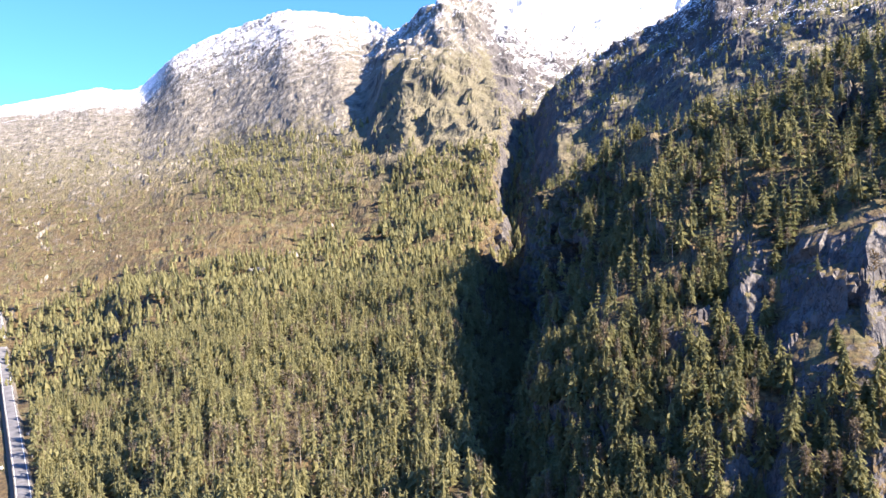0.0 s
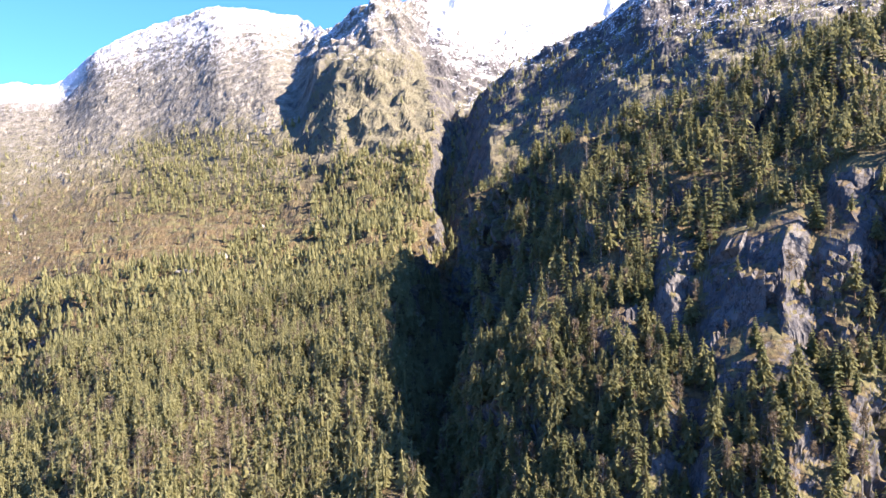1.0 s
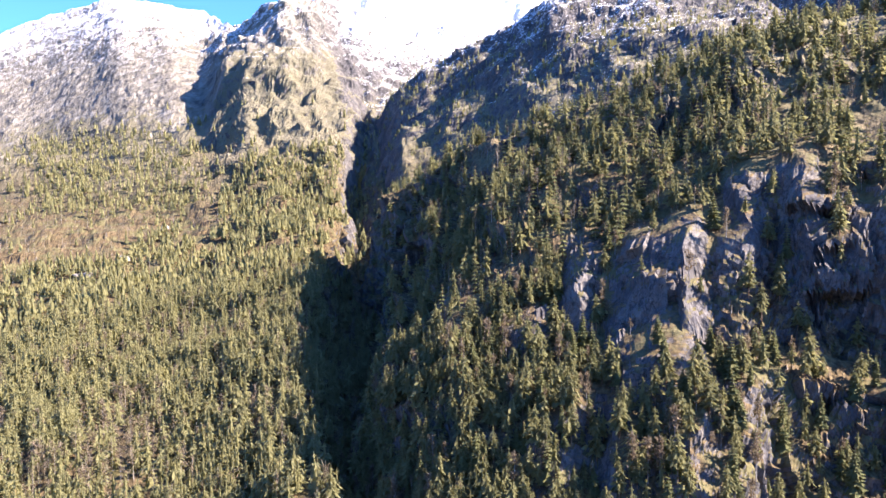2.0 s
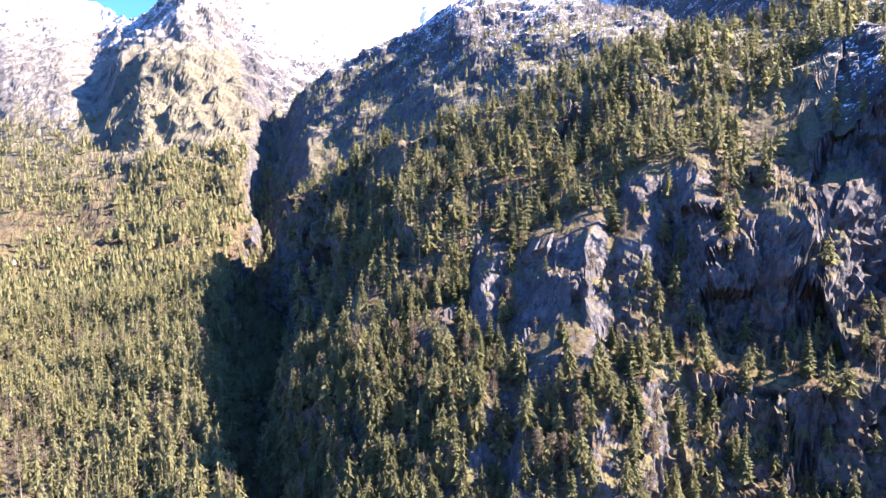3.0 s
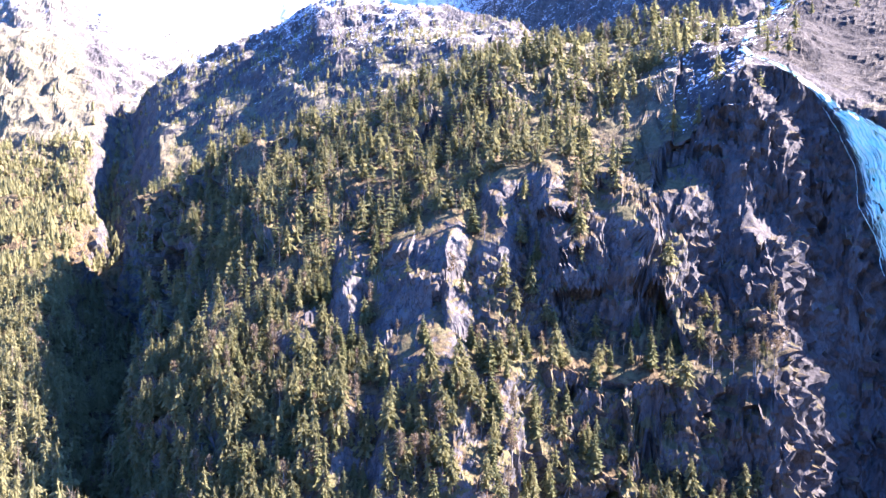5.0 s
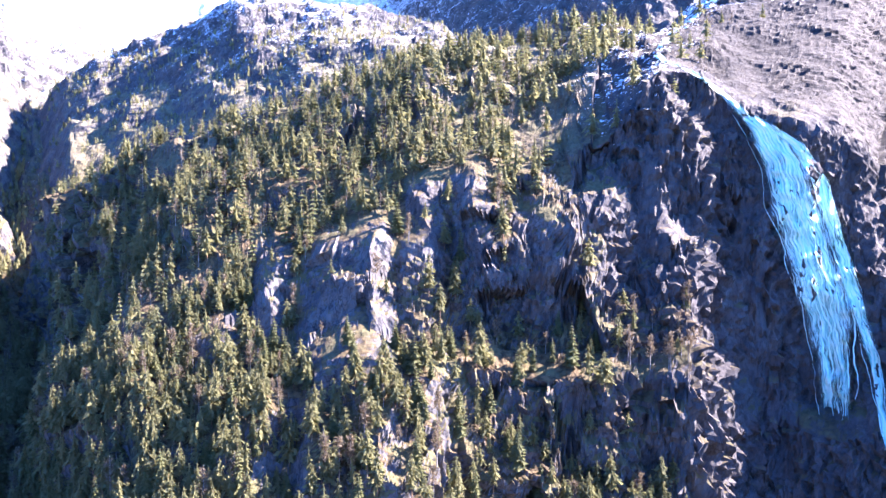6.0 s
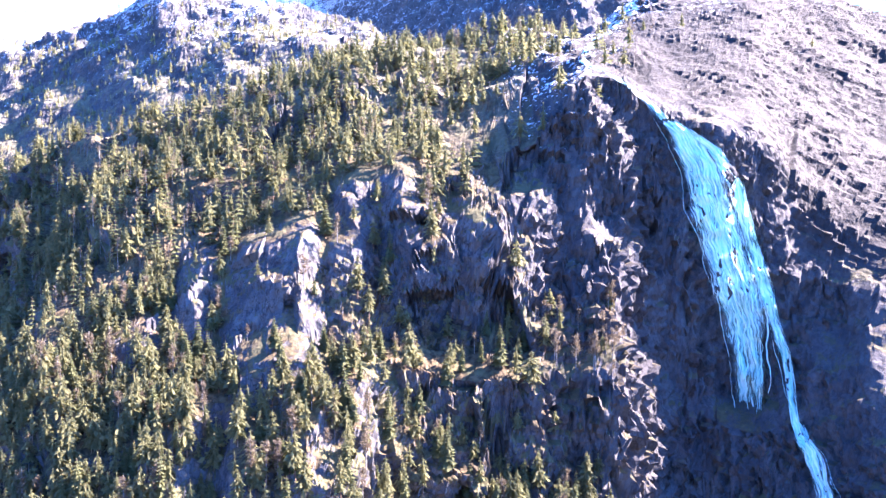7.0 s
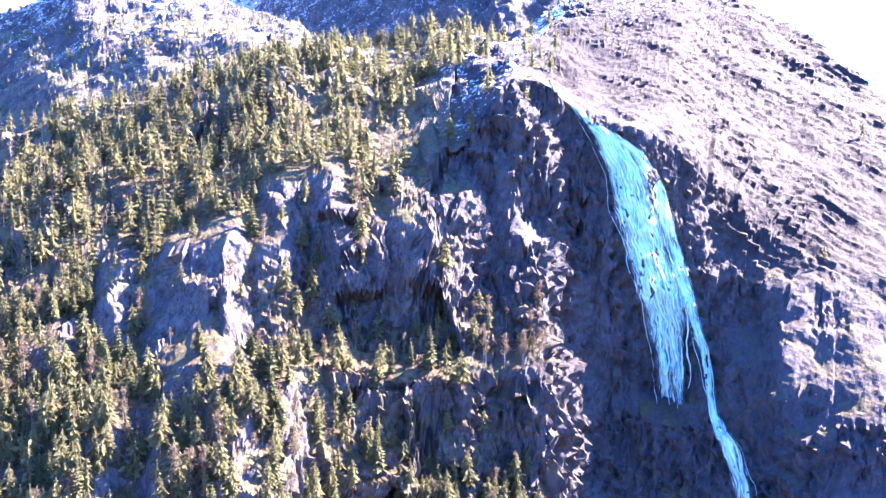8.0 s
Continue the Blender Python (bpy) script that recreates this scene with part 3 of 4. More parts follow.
def pine_crown(rng, height, whorls, tufts, width):
    """An uneven cone of level boughs, each a row of flat ragged sprays that droop at the tip."""
    verts, faces = [], []
    low = rng.uniform(0.14, 0.3)
    for w in range(whorls):
        t = (w + rng.uniform(0.1, 0.9)) / whorls
        h = height * (low + (1 - low) * t)
        reach = width * (1 - t ** 1.35) ** 0.75 * rng.uniform(0.7, 1.12) + 0.22
        turn = rng.uniform(0, 6.3)
        arms = 5 if t < 0.75 else 4
        for k in range(arms):
            a = turn + k * 6.283 / arms + rng.uniform(-0.4, 0.4)
            out, side = np.array([math.cos(a), math.sin(a), 0]), np.array([-math.sin(a), math.cos(a), 0])
            l = reach * rng.uniform(0.55, 1.15)
            for q in range(tufts):
                f = (q + rng.uniform(0.3, 0.9)) / tufts
                c = out * l * f + [0, 0, h + l * (0.16 * f - 0.30 * f * f) + rng.uniform(-0.12, 0.12)]
                s = l * (0.7 if tufts < 3 else 0.52) * rng.uniform(0.7, 1.2) + 0.12
                u = out * s * 0.62 + side * s * rng.uniform(-0.35, 0.35) + [0, 0, -s * rng.uniform(0.1, 0.8)]
                v = side * s * (0.23 if tufts < 3 else 0.27) + [0, 0, s * rng.uniform(-0.45, 0.45)]
                i = len(verts)
                verts += [c - u * 0.8, c + v - [0, 0, s * 0.14], c + u, c - v - [0, 0, s * 0.14]]
                faces += [(i, i + 1, i + 2, i + 3)]
    i, turn = len(verts), rng.uniform(0, 6.3)
    for k in range(5):                                     # the dense heart of the crown
        a, o = turn + k * 1.2566, width * (0.42 if tufts < 3 else 0.25) * rng.uniform(0.6, 1.2)
        verts += [np.array([math.cos(a) * o, math.sin(a) * o, height * (low + rng.uniform(-0.04, 0.1))]), np.array([math.cos(a) * 0.08, math.sin(a) * 0.08, height * 0.97])]
    faces += [(i + 2 * k, i + 2 * ((k + 1) % 5), i + 2 * ((k + 1) % 5) + 1, i + 2 * k + 1) for k in range(5)]
    i = len(verts)
    verts += [np.array([0.22, 0, height * 0.93]), np.array([0, 0.22, height * 0.93]), np.array([0, 0, height * 1.03]), np.array([-0.2, -0.1, height * 0.92])]
    faces += [(i, i + 1, i + 2, i + 3)]
    return np.array(verts), np.array(faces)


def tiered_crown(rng, height, tiers, sides, width, low, power, tufts):
    """A narrow crown of overlapping ragged skirts with loose sprays, as conifers grow in a close stand."""
    verts, faces = [], []
    for k in range(tiers):
        t0, t1 = k / tiers, min(1, (k + 1.55) / tiers)
        base, tip = height * (low + (1 - low) * t0), height * (low + (1 - low) * t1)
        out, inner = width * (1 - t0 ** power) ** 0.9 + 0.12, width * 0.18 * (1 - t1) + 0.02
        turn, dx, dy = rng.uniform(0, 6.3), rng.uniform(-0.25, 0.25), rng.uniform(-0.25, 0.25)
        i = len(verts)
        for q in range(sides):
            a, w = turn + q * 6.283 / sides, rng.uniform(0.35, 1.15)
            verts += [np.array([math.cos(a) * out * w + dx, math.sin(a) * out * w + dy, base - rng.uniform(-0.7, 0.9)]),
                      np.array([math.cos(a) * inner + dx * 0.5, math.sin(a) * inner + dy * 0.5, tip])]
        faces += [(i + 2 * q, i + 2 * ((q + 1) % sides), i + 2 * ((q + 1) % sides) + 1, i + 2 * q + 1) for q in range(sides) if rng.random() > 0.2]
    for k in range(tufts):
        t, a = rng.uniform(0, 0.85), rng.uniform(0, 6.283)
        out = width * (1 - t ** power) ** 0.9
        c = np.array([math.cos(a) * out * 0.6, math.sin(a) * out * 0.6, height * (low + (1 - low) * t)])
        d, side = np.array([math.cos(a) * 0.9, math.sin(a) * 0.9, rng.uniform(-0.5, 0.2)]) * out * 0.85, np.array([-math.sin(a), math.cos(a), 0]) * out * 0.25
        i = len(verts)
        verts += [c, c + d * 0.5 + side, c + d, c + d * 0.5 - side + [0, 0, 0.15]]
        faces += [(i, i + 1, i + 2, i + 3)]
    return np.array(verts), np.array(faces)


def birch_crown(rng, height, boughs, twigs, width):
    """A leafless crown: thin rising boughs with sprays of twigs."""
    verts, faces = [], []
    for c in range(boughs):
        h = height * rng.uniform(0.25, 0.85)
        a = rng.uniform(0, 6.283)
        l = width * rng.uniform(0.6, 1.1) * (1.25 - h / height)
        out = np.array([math.cos(a) * 0.75, math.sin(a) * 0.75, 0.9])
        side = np.array([-math.sin(a), math.cos(a), 0])
        start, end = np.array([0, 0, h]), np.array([0, 0, h]) + out * l
        i = len(verts)
        verts += [start - side * 0.07, start + side * 0.07, end + side * 0.02, end - side * 0.02]
        faces += [(i, i + 1, i + 2, i + 3)]
        for k in range(twigs):
            p = start + out * l * rng.uniform(0.3, 1.0)
            d = np.array([rng.gauss(0, 1), rng.gauss(0, 1), rng.gauss(0.5, 0.7)])
            d *= width * 0.42 / (np.linalg.norm(d) + 1e-6)
            s = np.cross(d, [rng.gauss(0, 1), rng.gauss(0, 1), rng.gauss(0, 1)])
            s *= 0.09 * rng.uniform(0.6, 1.6) / (np.linalg.norm(s) + 1e-6)
            i = len(verts)
            verts += [p - s, p + s, p + d + s * 0.4, p + d - s * 0.4]
            faces += [(i, i + 1, i + 2, i + 3)]
    return np.array(verts), np.array(faces)


KINDS = {
    "spruce_tree": (SPRUCE_NEEDLES, PINE_BARK, spruce_crown),
    "pine_tree": (PINE_NEEDLES, PINE_BARK, pine_crown),
    "birch_tree": (TWIGS, BIRCH_BARK, birch_crown),
}
DETAIL = {  # crown counts and width: close by, on the crest, on the slope across the ravine, far off
    "spruce_tree": ((15, 7, 2.7), (8, 5, 2.6), (6, 2, 2.1), (3, 5, 2.6)),
    "pine_tree": ((14, 4, 2.9), (8, 2, 2.8), (6, 2, 2.5), (3, 5, 2.7)),
    "birch_tree": ((26, 9, 2.6), (10, 4, 2.8), (10, 4, 2.8), (5, 3, 3.0)),
}


def tree_shapes(kind, level, count, seed):
    """Some shapes of one kind, 12 m tall: crown and trunk."""
    out = []
    for k in range(count):
        rng = random.Random(seed * 100 + k)
        a, b, width = DETAIL[kind][level]
        wide = width * rng.uniform(0.85, 1.15)
        if level == 2 and kind != "birch_tree":
            crown = pine_crown(rng, 12.0, a, b, wide)
        elif level == 3 and kind != "birch_tree":
            crown = tiered_crown(rng, 12.0, a, b, wide, 0.10 if kind == "spruce_tree" else 0.2, 0.9 if kind == "spruce_tree" else 1.4, 7)
        else:
            crown = KINDS[kind][2](rng, 12.0, a, b, wide)
        out.append((crown, cone_trunk(11.6, (0.17, 0.13, 0.10, 0.10)[level], (6, 3, 3, 3)[level], rng.uniform(-0.03, 0.03))))
    return out


def clump(x, y, scale, seed):
    return swell(x / scale, y / scale, np.zeros_like(x), seed)


def sow(rng, count, weight):
    """Random spots on the ground, by a weight for each cell of its grid."""
    flat = np.cumsum(weight.ravel())
    i = np.searchsorted(flat, rng.random(count) * flat[-1])
    return np.unravel_index(i, weight.shape)


def cell_area():
    p = np.stack([land_x, land_y], -1)
    e1, e2 = np.roll(p, -1, 1) - p, np.gradient(p, axis=0)
    return np.abs(e1[..., 0] * e2[..., 1] - e1[..., 1] * e2[..., 0])


AREA = cell_area()
TREELINE = 1 - ease(land_z + 45 * clump(land_x, land_y, 130, 41), 240, 350)
STAND = ease(land_up, 0.36, 0.66) * TREELINE * ease(land_z, 0.3, 4) * np.maximum(ease(land_b + 0.4 * clump(land_x, land_y, 14, 44), -29.2, -28.4), ease(land_r, 690, 760))
ROCKY = ease(0.62 - land_n[..., 2], 0.0, 0.25)
IN_VIEW = (land_b > -35.5) & (land_b < 81)


def joined(name, spots, kind, level, rng, heights, label):
    """Many trees as one mesh for crowns and one for stems."""
    rows, cols = spots
    shapes = tree_shapes(kind, level, 6, 7 + level)
    pick = rng.integers(0, len(shapes), len(rows))
    turn, tall = rng.random(len(rows)) * 6.283, heights / 12.0
    thing = tagged(new(name), label, "forest", kind="stuff")
    for part_name, which, material in (("crown", 0, LIT_NEEDLES if level >= 2 and kind != "birch_tree" else KINDS[kind][0]), ("trunk", 1, KINDS[kind][1])):
        all_v, all_f, total = [], [], 0
        for s, shape in enumerate(shapes):
            v, f = shape[which]
            m = pick == s
            c, d, h = np.cos(turn[m])[:, None], np.sin(turn[m])[:, None], tall[m][:, None]
            girth = h * (0.85 + 0.3 * rng.random(m.sum()))[:, None]
            px = (v[:, 0] * c - v[:, 1] * d) * girth + land_x[rows[m], cols[m]][:, None]
            py = (v[:, 0] * d + v[:, 1] * c) * girth + land_y[rows[m], cols[m]][:, None]
            pz = v[:, 2] * h + land_z[rows[m], cols[m]][:, None] - 0.4
            all_v.append(np.stack([px, py, pz], -1).reshape(-1, 3))
            all_f.append((f[None] + (np.arange(m.sum()) * len(v))[:, None, None] + total).reshape(-1, 4))
            total += m.sum() * len(v)
        ob = new(part_name, mesh_of(name + "_" + part_name, np.concatenate(all_v), np.concatenate(all_f), material))
        ob.parent = thing
    return thing


def plant_forest():
    rng = np.random.default_rng(5)
    slope = (~land_near) & (land_b < 6)
    open_ground = ease(clump(land_x, land_y, 55, 31) + 0.5 * clump(land_x, land_y, 21, 32), -0.55, -0.05)
    ragged = 16 * clump(land_x, land_y, 60, 36) + 10 * clump(land_x, land_y, 24, 37)
    close = 1 - ease(land_z + ragged, WOOD_TOP - 6, WOOD_TOP + 12)
    upper = ease(land_b + 0.12 * ragged, -18.5, -15) * (1 - ease(land_b + 0.12 * ragged, -6.5, -4.5)) * ease(land_z + ragged, 135, 165) * (1 - ease(land_z + 2 * ragged, 240, 320))
    wooded = np.maximum(close, 0.5 * upper)
    open_ground = np.where(slope, wooded * (0.35 + 0.65 * open_ground), open_ground)
    # the sunlit slope across the ravine
    near_zone = slope & IN_VIEW & (land_r < 620)
    w = AREA * STAND * (0.03 + open_ground) * near_zone
    for kind, share, label in (("pine_tree", 3100, "dense green pine wood on the sunlit slope"),
                               ("spruce_tree", 1100, "dark green spruces among the pines of the sunlit slope"),
                               ("birch_tree", 900, "leafless grey-brown birches in gaps of the pine wood")):
        spots = sow(rng, share, w if kind != "birch_tree" else AREA * STAND * (1.15 - open_ground) * near_zone)
        joined({"pine_tree": "pine_wood", "spruce_tree": "spruce_wood", "birch_tree": "birch_wood"}[kind],
               spots, kind, 2, rng, rng.uniform(10, 20, share), label)
    far_zone = slope & IN_VIEW & (land_r >= 600) & (land_r < 1900)
    w = AREA * STAND * (0.02 + open_ground) * far_zone
    for kind, share, label in (("pine_tree", 3600, "distant pine wood thinning out below the cliffs"),
                               ("spruce_tree", 1300, "distant spruces on the lower mountainside"),
                               ("birch_tree", 2400, "distant leafless birch scrub on the mountainside")):
        spots = sow(rng, share, w if kind != "birch_tree" else AREA * STAND * (1.15 - open_ground) * far_zone)
        joined({"pine_tree": "far_pine_wood", "spruce_tree": "far_spruce_wood", "birch_tree": "far_birch_wood"}[kind],
               spots, kind, 3, rng, rng.uniform(8, 17, share), label)
    # the shoulder behind the buttress, with a few pines
    back = (~land_near) & (land_b >= 6) & (land_b < 50) & (land_r > 560) & (land_r < 1200)
    spots = sow(rng, 3200, AREA * ease(land_n[..., 2], 0.25, 0.5) * back * (1 - ease(land_z, 330, 430)) * (0.2 + open_ground))
    joined("shoulder_pines", spots, "pine_tree", 3, rng, rng.uniform(3, 10, 3200), "scattered pines on a rocky snow-dusted shoulder")
    # the buttress
    hold = ease(land_up + 0.2 * (1 - ease(land_b, 9, 16)), 0.22, 0.56) * land_near * IN_VIEW
    hold = np.maximum(hold, 0.16 * land_near * IN_VIEW * ease(land_b, 8, 14) * (1 - ease(land_b, 44, 48)) * (land_up > 0.05))
    hold = np.maximum(hold, 0.7 * land_near * ease(land_b, 34, 38) * (land_b < 54.5) * (land_z < 70) * (land_z > 30) * (land_up > 0.1))
    hold = np.maximum(hold, 0.6 * land_near * ease(land_b, 7, 9) * (1 - ease(land_b, 17, 20)) * (land_z < 95) * (land_z > 30) * (land_up > 0.15))
    bare_end = np.where(land_z < 112, ease(land_b, 52.5, 54.5), np.where(land_r > 440, ease(land_b, 46, 50), ease(land_b, 39, 45))) * 0.965
    w = AREA * hold * (1 - (0.3 + 0.63 * ease(land_z, 88, 102)) * land_face) * (1 - 0.75 * ROCKY * ease(land_b, 12, 18)) * (1 - bare_end) * (0.15 + open_ground) * (land_r > 225) * (1 - 0.97 * ease(land_b, 54.5, 55.5)) * (1 - 0.8 * (1 - ease(land_b, 8.5, 11.5)) * ease(land_r, 370, 420))
    w = w * (1 - 0.6 * ease(land_b, 34, 36) * (1 - ease(land_b, 47, 48)) * ease(land_z, 70, 80) * (1 - ease(land_z, 112, 125)))
    for kind, share, label in (("pine_tree", 2700, "pine wood on the crest and ledges of the buttress"),
                               ("spruce_tree", 1000, "spruces on the crest and ledges of the buttress"),
                               ("birch_tree", 650, "leafless birches on the ledges of the buttress")):
        spots = sow(rng, share, w * (land_r > 330))
        joined({"pine_tree": "crest_pine_wood", "spruce_tree": "crest_spruce_wood", "birch_tree": "crest_birch_wood"}[kind],
               spots, kind, 1, rng, rng.uniform(8, 16.5, share), label)
    # the foot and the ledges of the cliff
    spots = sow(rng, 800, w * (land_r <= 335) * (1 + 2.5 * ease(land_b, 6, 8) * (1 - ease(land_b, 19, 23))))
    joined("ledge_pine_wood", spots, "pine_tree", 1, rng, rng.uniform(7, 13.5, 800), "sunlit olive-green pines on the foot of the cliff")
    # low scrub on the ledges and in the gaps
    spots = sow(rng, 2600, AREA * ease(land_up, 0.12, 0.4) * land_near * IN_VIEW * (land_r > 225) * (land_r < 460) * (1 - ease(land_b, 50, 56) * 0.8))
    joined("ledge_scrub", spots, "birch_tree", 3, rng, rng.uniform(1.5, 4.5, 2600), "low leafless brown scrub on rock ledges")
    return w * (land_r <= 330)


near_weight = plant_forest()


def plant_single_trees(weight):
    """The trees nearest to the path, each a thing of its own."""
    rng = np.random.default_rng(9)
    labels = {"pine_tree": "green pine with an open crown on a rock ledge", "spruce_tree": "narrow dark green spruce on a rock ledge",
              "birch_tree": "leafless grey birch on a rock ledge"}
    ledge_wood = ease(land_b, 47, 49) * (land_b < 53.3) * ease(land_z, 84, 90) * (1 - ease(land_z, 108, 114))
    for kind, count in (("pine_tree", 300), ("spruce_tree", 230), ("birch_tree", 200)):
        models = []
        for k, (crown, trunk) in enumerate(tree_shapes(kind, 0, 7, 3)):
            models.append((mesh_of(kind + "_crown", *crown, KINDS[kind][0]), mesh_of(kind + "_trunk", *trunk, KINDS[kind][1])))
        rows, cols = sow(rng, count, weight * (1 + 25 * ledge_wood) if kind == "birch_tree" else weight)
        for i, j in zip(rows, cols):
            tree = tagged(new(kind), labels[kind], "tree", kind.replace("_tree", "s on the cliff"))
            h = rng.uniform(0.55, 1.35)
            tree.matrix_basis = Matrix.LocRotScale((land_x[i, j], land_y[i, j], land_z[i, j] - 0.3), Euler((0, 0, rng.uniform(0, 6.28))), (h, h, h * rng.uniform(0.9, 1.15)))
            crown, trunk = models[rng.integers(len(models))]
            new("crown", crown).parent = tree
            new("trunk", trunk).parent = tree


plant_single_trees(near_weight)

# ---- the waterfall ----
def water_material():
    n = Nodes("falling_water", 0.35, 0.5)
    p = n.place()
    thread = n.noise(p, 1.1, 5, (1, 1, 0.08))
    return n.finish(n.mix(n.step(thread, 0.35, 0.65), (0.46, 0.95, 0.80), (0.88, 1.0, 0.92)), thread, 0.6, 0.4)


WATER = water_material()


def veil_material():
    """Thin water: braided threads with gaps between them."""
    n = Nodes("thin_water", 0.4, 0.4)
    flow, body = n.add("ShaderNodeAttribute"), n.add("ShaderNodeAttribute")
    flow.attribute_name, body.attribute_name = "flow", "body"
    p = flow.outputs["Vector"]
    bend = n.add("ShaderNodeVectorMath", Vector=p)
    bend.operation = "MULTIPLY_ADD"
    n.put(bend.inputs[0], n.add("ShaderNodeTexNoise", Vector=p, Scale=0.12, Detail=2.0).outputs["Color"])
    bend.inputs[1].default_value = (5, 0, 0)
    n.put(bend.inputs[2], p)
    thread = n.noise(bend.outputs[0], 1.3, 6, (1, 0.05, 1), 0.7)
    broad = n.noise(bend.outputs[0], 0.22, 3, (1, 0.15, 1))
    n.finish(n.mix(n.step(thread, 0.42, 0.62), (0.3, 0.86, 0.72), (0.86, 1.0, 0.88)), thread, 0.5, 0.5)
    amount = n.maths("ADD", n.maths("MULTIPLY", n.maths("SUBTRACT", thread, 0.5), 1.5), n.maths("SUBTRACT", broad, 0.5))
    amount = n.maths("ADD", amount, n.maths("SUBTRACT", body.outputs["Fac"], 0.86))
    n.put(n.shader.inputs["Alpha"], n.maths("MULTIPLY", n.step(amount, -0.12, 0.34), 0.95))
    return n.mat


VEIL = veil_material()


def rock_at(bearing, z):
    """Distance at which the rock face first reaches the height z on that bearing, and a little before it."""
    j = int(np.argmin(np.abs(land_b[0] - bearing)))
    column = land_z[:, j]
    i = int(np.argmax((column >= z) & (land_r[:, j] > 200)))
    return math.hypot(land_x[i, j], land_y[i, j])


def swell_at(t, row):
    return noise.noise((t, row, 0.5))


def strand(rng, course, shift, width, proud, whole):
    """One ribbon of water: a bowed strip with thickness that follows the rock along a course of (bearing, height, spread)."""
    bearings, heights, spreads = zip(*course)
    top, bottom = heights[0], heights[-1]
    if not whole:
        top, bottom = top - (top - bottom) * rng.uniform(0, 0.6), bottom + (top - bottom) * rng.uniform(-0.25, 0.5)
        bottom = min(max(bottom, heights[-1]), top - 10)
    steps = max(8, int((top - bottom) / 1.6))
    last, rows = None, []
    wander = rng.uniform(0, 50)
    for k in range(steps + 1):
        z = top + (bottom - top) * k / steps
        s = np.interp(-z, [-h for h in heights], spreads)
        b = np.interp(-z, [-h for h in heights], bearings) + shift * s + 0.55 * swell_at(z / 17, wander) * min(1, s * 2) + 0.14 * swell_at(z / 4.5, wander + 9)
        r = min(rock_at(b, z), rock_at(b - 0.3, z), rock_at(b + 0.3, z)) - proud
        last = r if last is None else min(r, last + 0.4) if r > last else max(r, last - 8)
        w = width * (0.75 + 0.75 * swell_at(z / 9, wander + 31)) * min(1, 0.25 + k / 4, 0.4 + (steps - k) / 3)
        rows.append((b, last, z, w))
    verts, faces = [], []
    for b, r, z, w in rows:
        a = radians(b)
        c, side, out = np.array([r * math.sin(a), r * math.cos(a), z]), np.array([math.cos(a), -math.sin(a), 0]), np.array([-math.sin(a), -math.cos(a), 0])
        verts += [c - side * w * 0.5 - out * 0.3, c - side * w * 0.22 + out * w * 0.12, c + side * w * 0.22 + out * w * 0.12, c + side * w * 0.5 - out * 0.3]
    for k in range(len(rows) - 1):
        i = 4 * k
        faces += [(i + q, i + q + 1, i + q + 5, i + q + 4) for q in range(3)] + [(i + 3, i, i + 4, i + 7)]
    return verts, faces


def sheet(course, falls, label, fullness, proud):
    """Thin water that clings to the rock over the whole width of a course; the gaps between its threads lie open."""
    bearings, heights, spreads = zip(*course)
    down = np.arange(heights[0], heights[-1], -1.0)
    side = np.linspace(-1, 1, 33)
    centre, wide = np.interp(-down, [-h for h in heights], bearings), np.interp(-down, [-h for h in heights], spreads)
    b = centre[:, None] + side[None, :] * (wide[:, None] * 1.08 + 0.05)
    r = np.array([[rock_at(b[i, j], down[i]) for j in range(len(side))] for i in range(len(down))])
    for _ in range(2):
        r[1:-1] = np.minimum(r[1:-1], (r[:-2] + r[1:-1] + r[2:]) / 3)
        r[:, 1:-1] = np.minimum(r[:, 1:-1], (r[:, :-2] + r[:, 1:-1] + r[:, 2:]) / 3)
    r -= proud
    a = np.radians(b)
    verts = np.stack([r * np.sin(a), r * np.cos(a), np.broadcast_to(down[:, None], r.shape)], -1).reshape(-1, 3)
    n, m = r.shape
    i = np.arange(n * m).reshape(n, m)
    mesh = mesh_of("sheet", verts, np.stack([i[:-1, :-1], i[1:, :-1], i[1:, 1:], i[:-1, 1:]], -1).reshape(-1, 4), VEIL, True)
    flow = np.stack([(b - centre[:, None]) * r * math.pi / 180 + 90 * (centre[0] % 1) + 37 * proud, np.broadcast_to(-down[:, None], r.shape), np.zeros_like(r)], -1)
    mesh.attributes.new("flow", "FLOAT_VECTOR", "POINT").data.foreach_set("vector", flow.astype(np.float32).ravel())
    body = (1 - np.abs(side[None, :]) ** 4) * np.minimum(1, (np.arange(n)[:, None] + 2) / 6) * np.ones_like(r)
    body = body * (0.86 + fullness * np.linspace(1, 0.25, n)[:, None])
    mesh.attributes.new("body", "FLOAT", "POINT").data.foreach_set("value", body.astype(np.float32).ravel())
    tagged(new("sheet", mesh), label).parent = falls


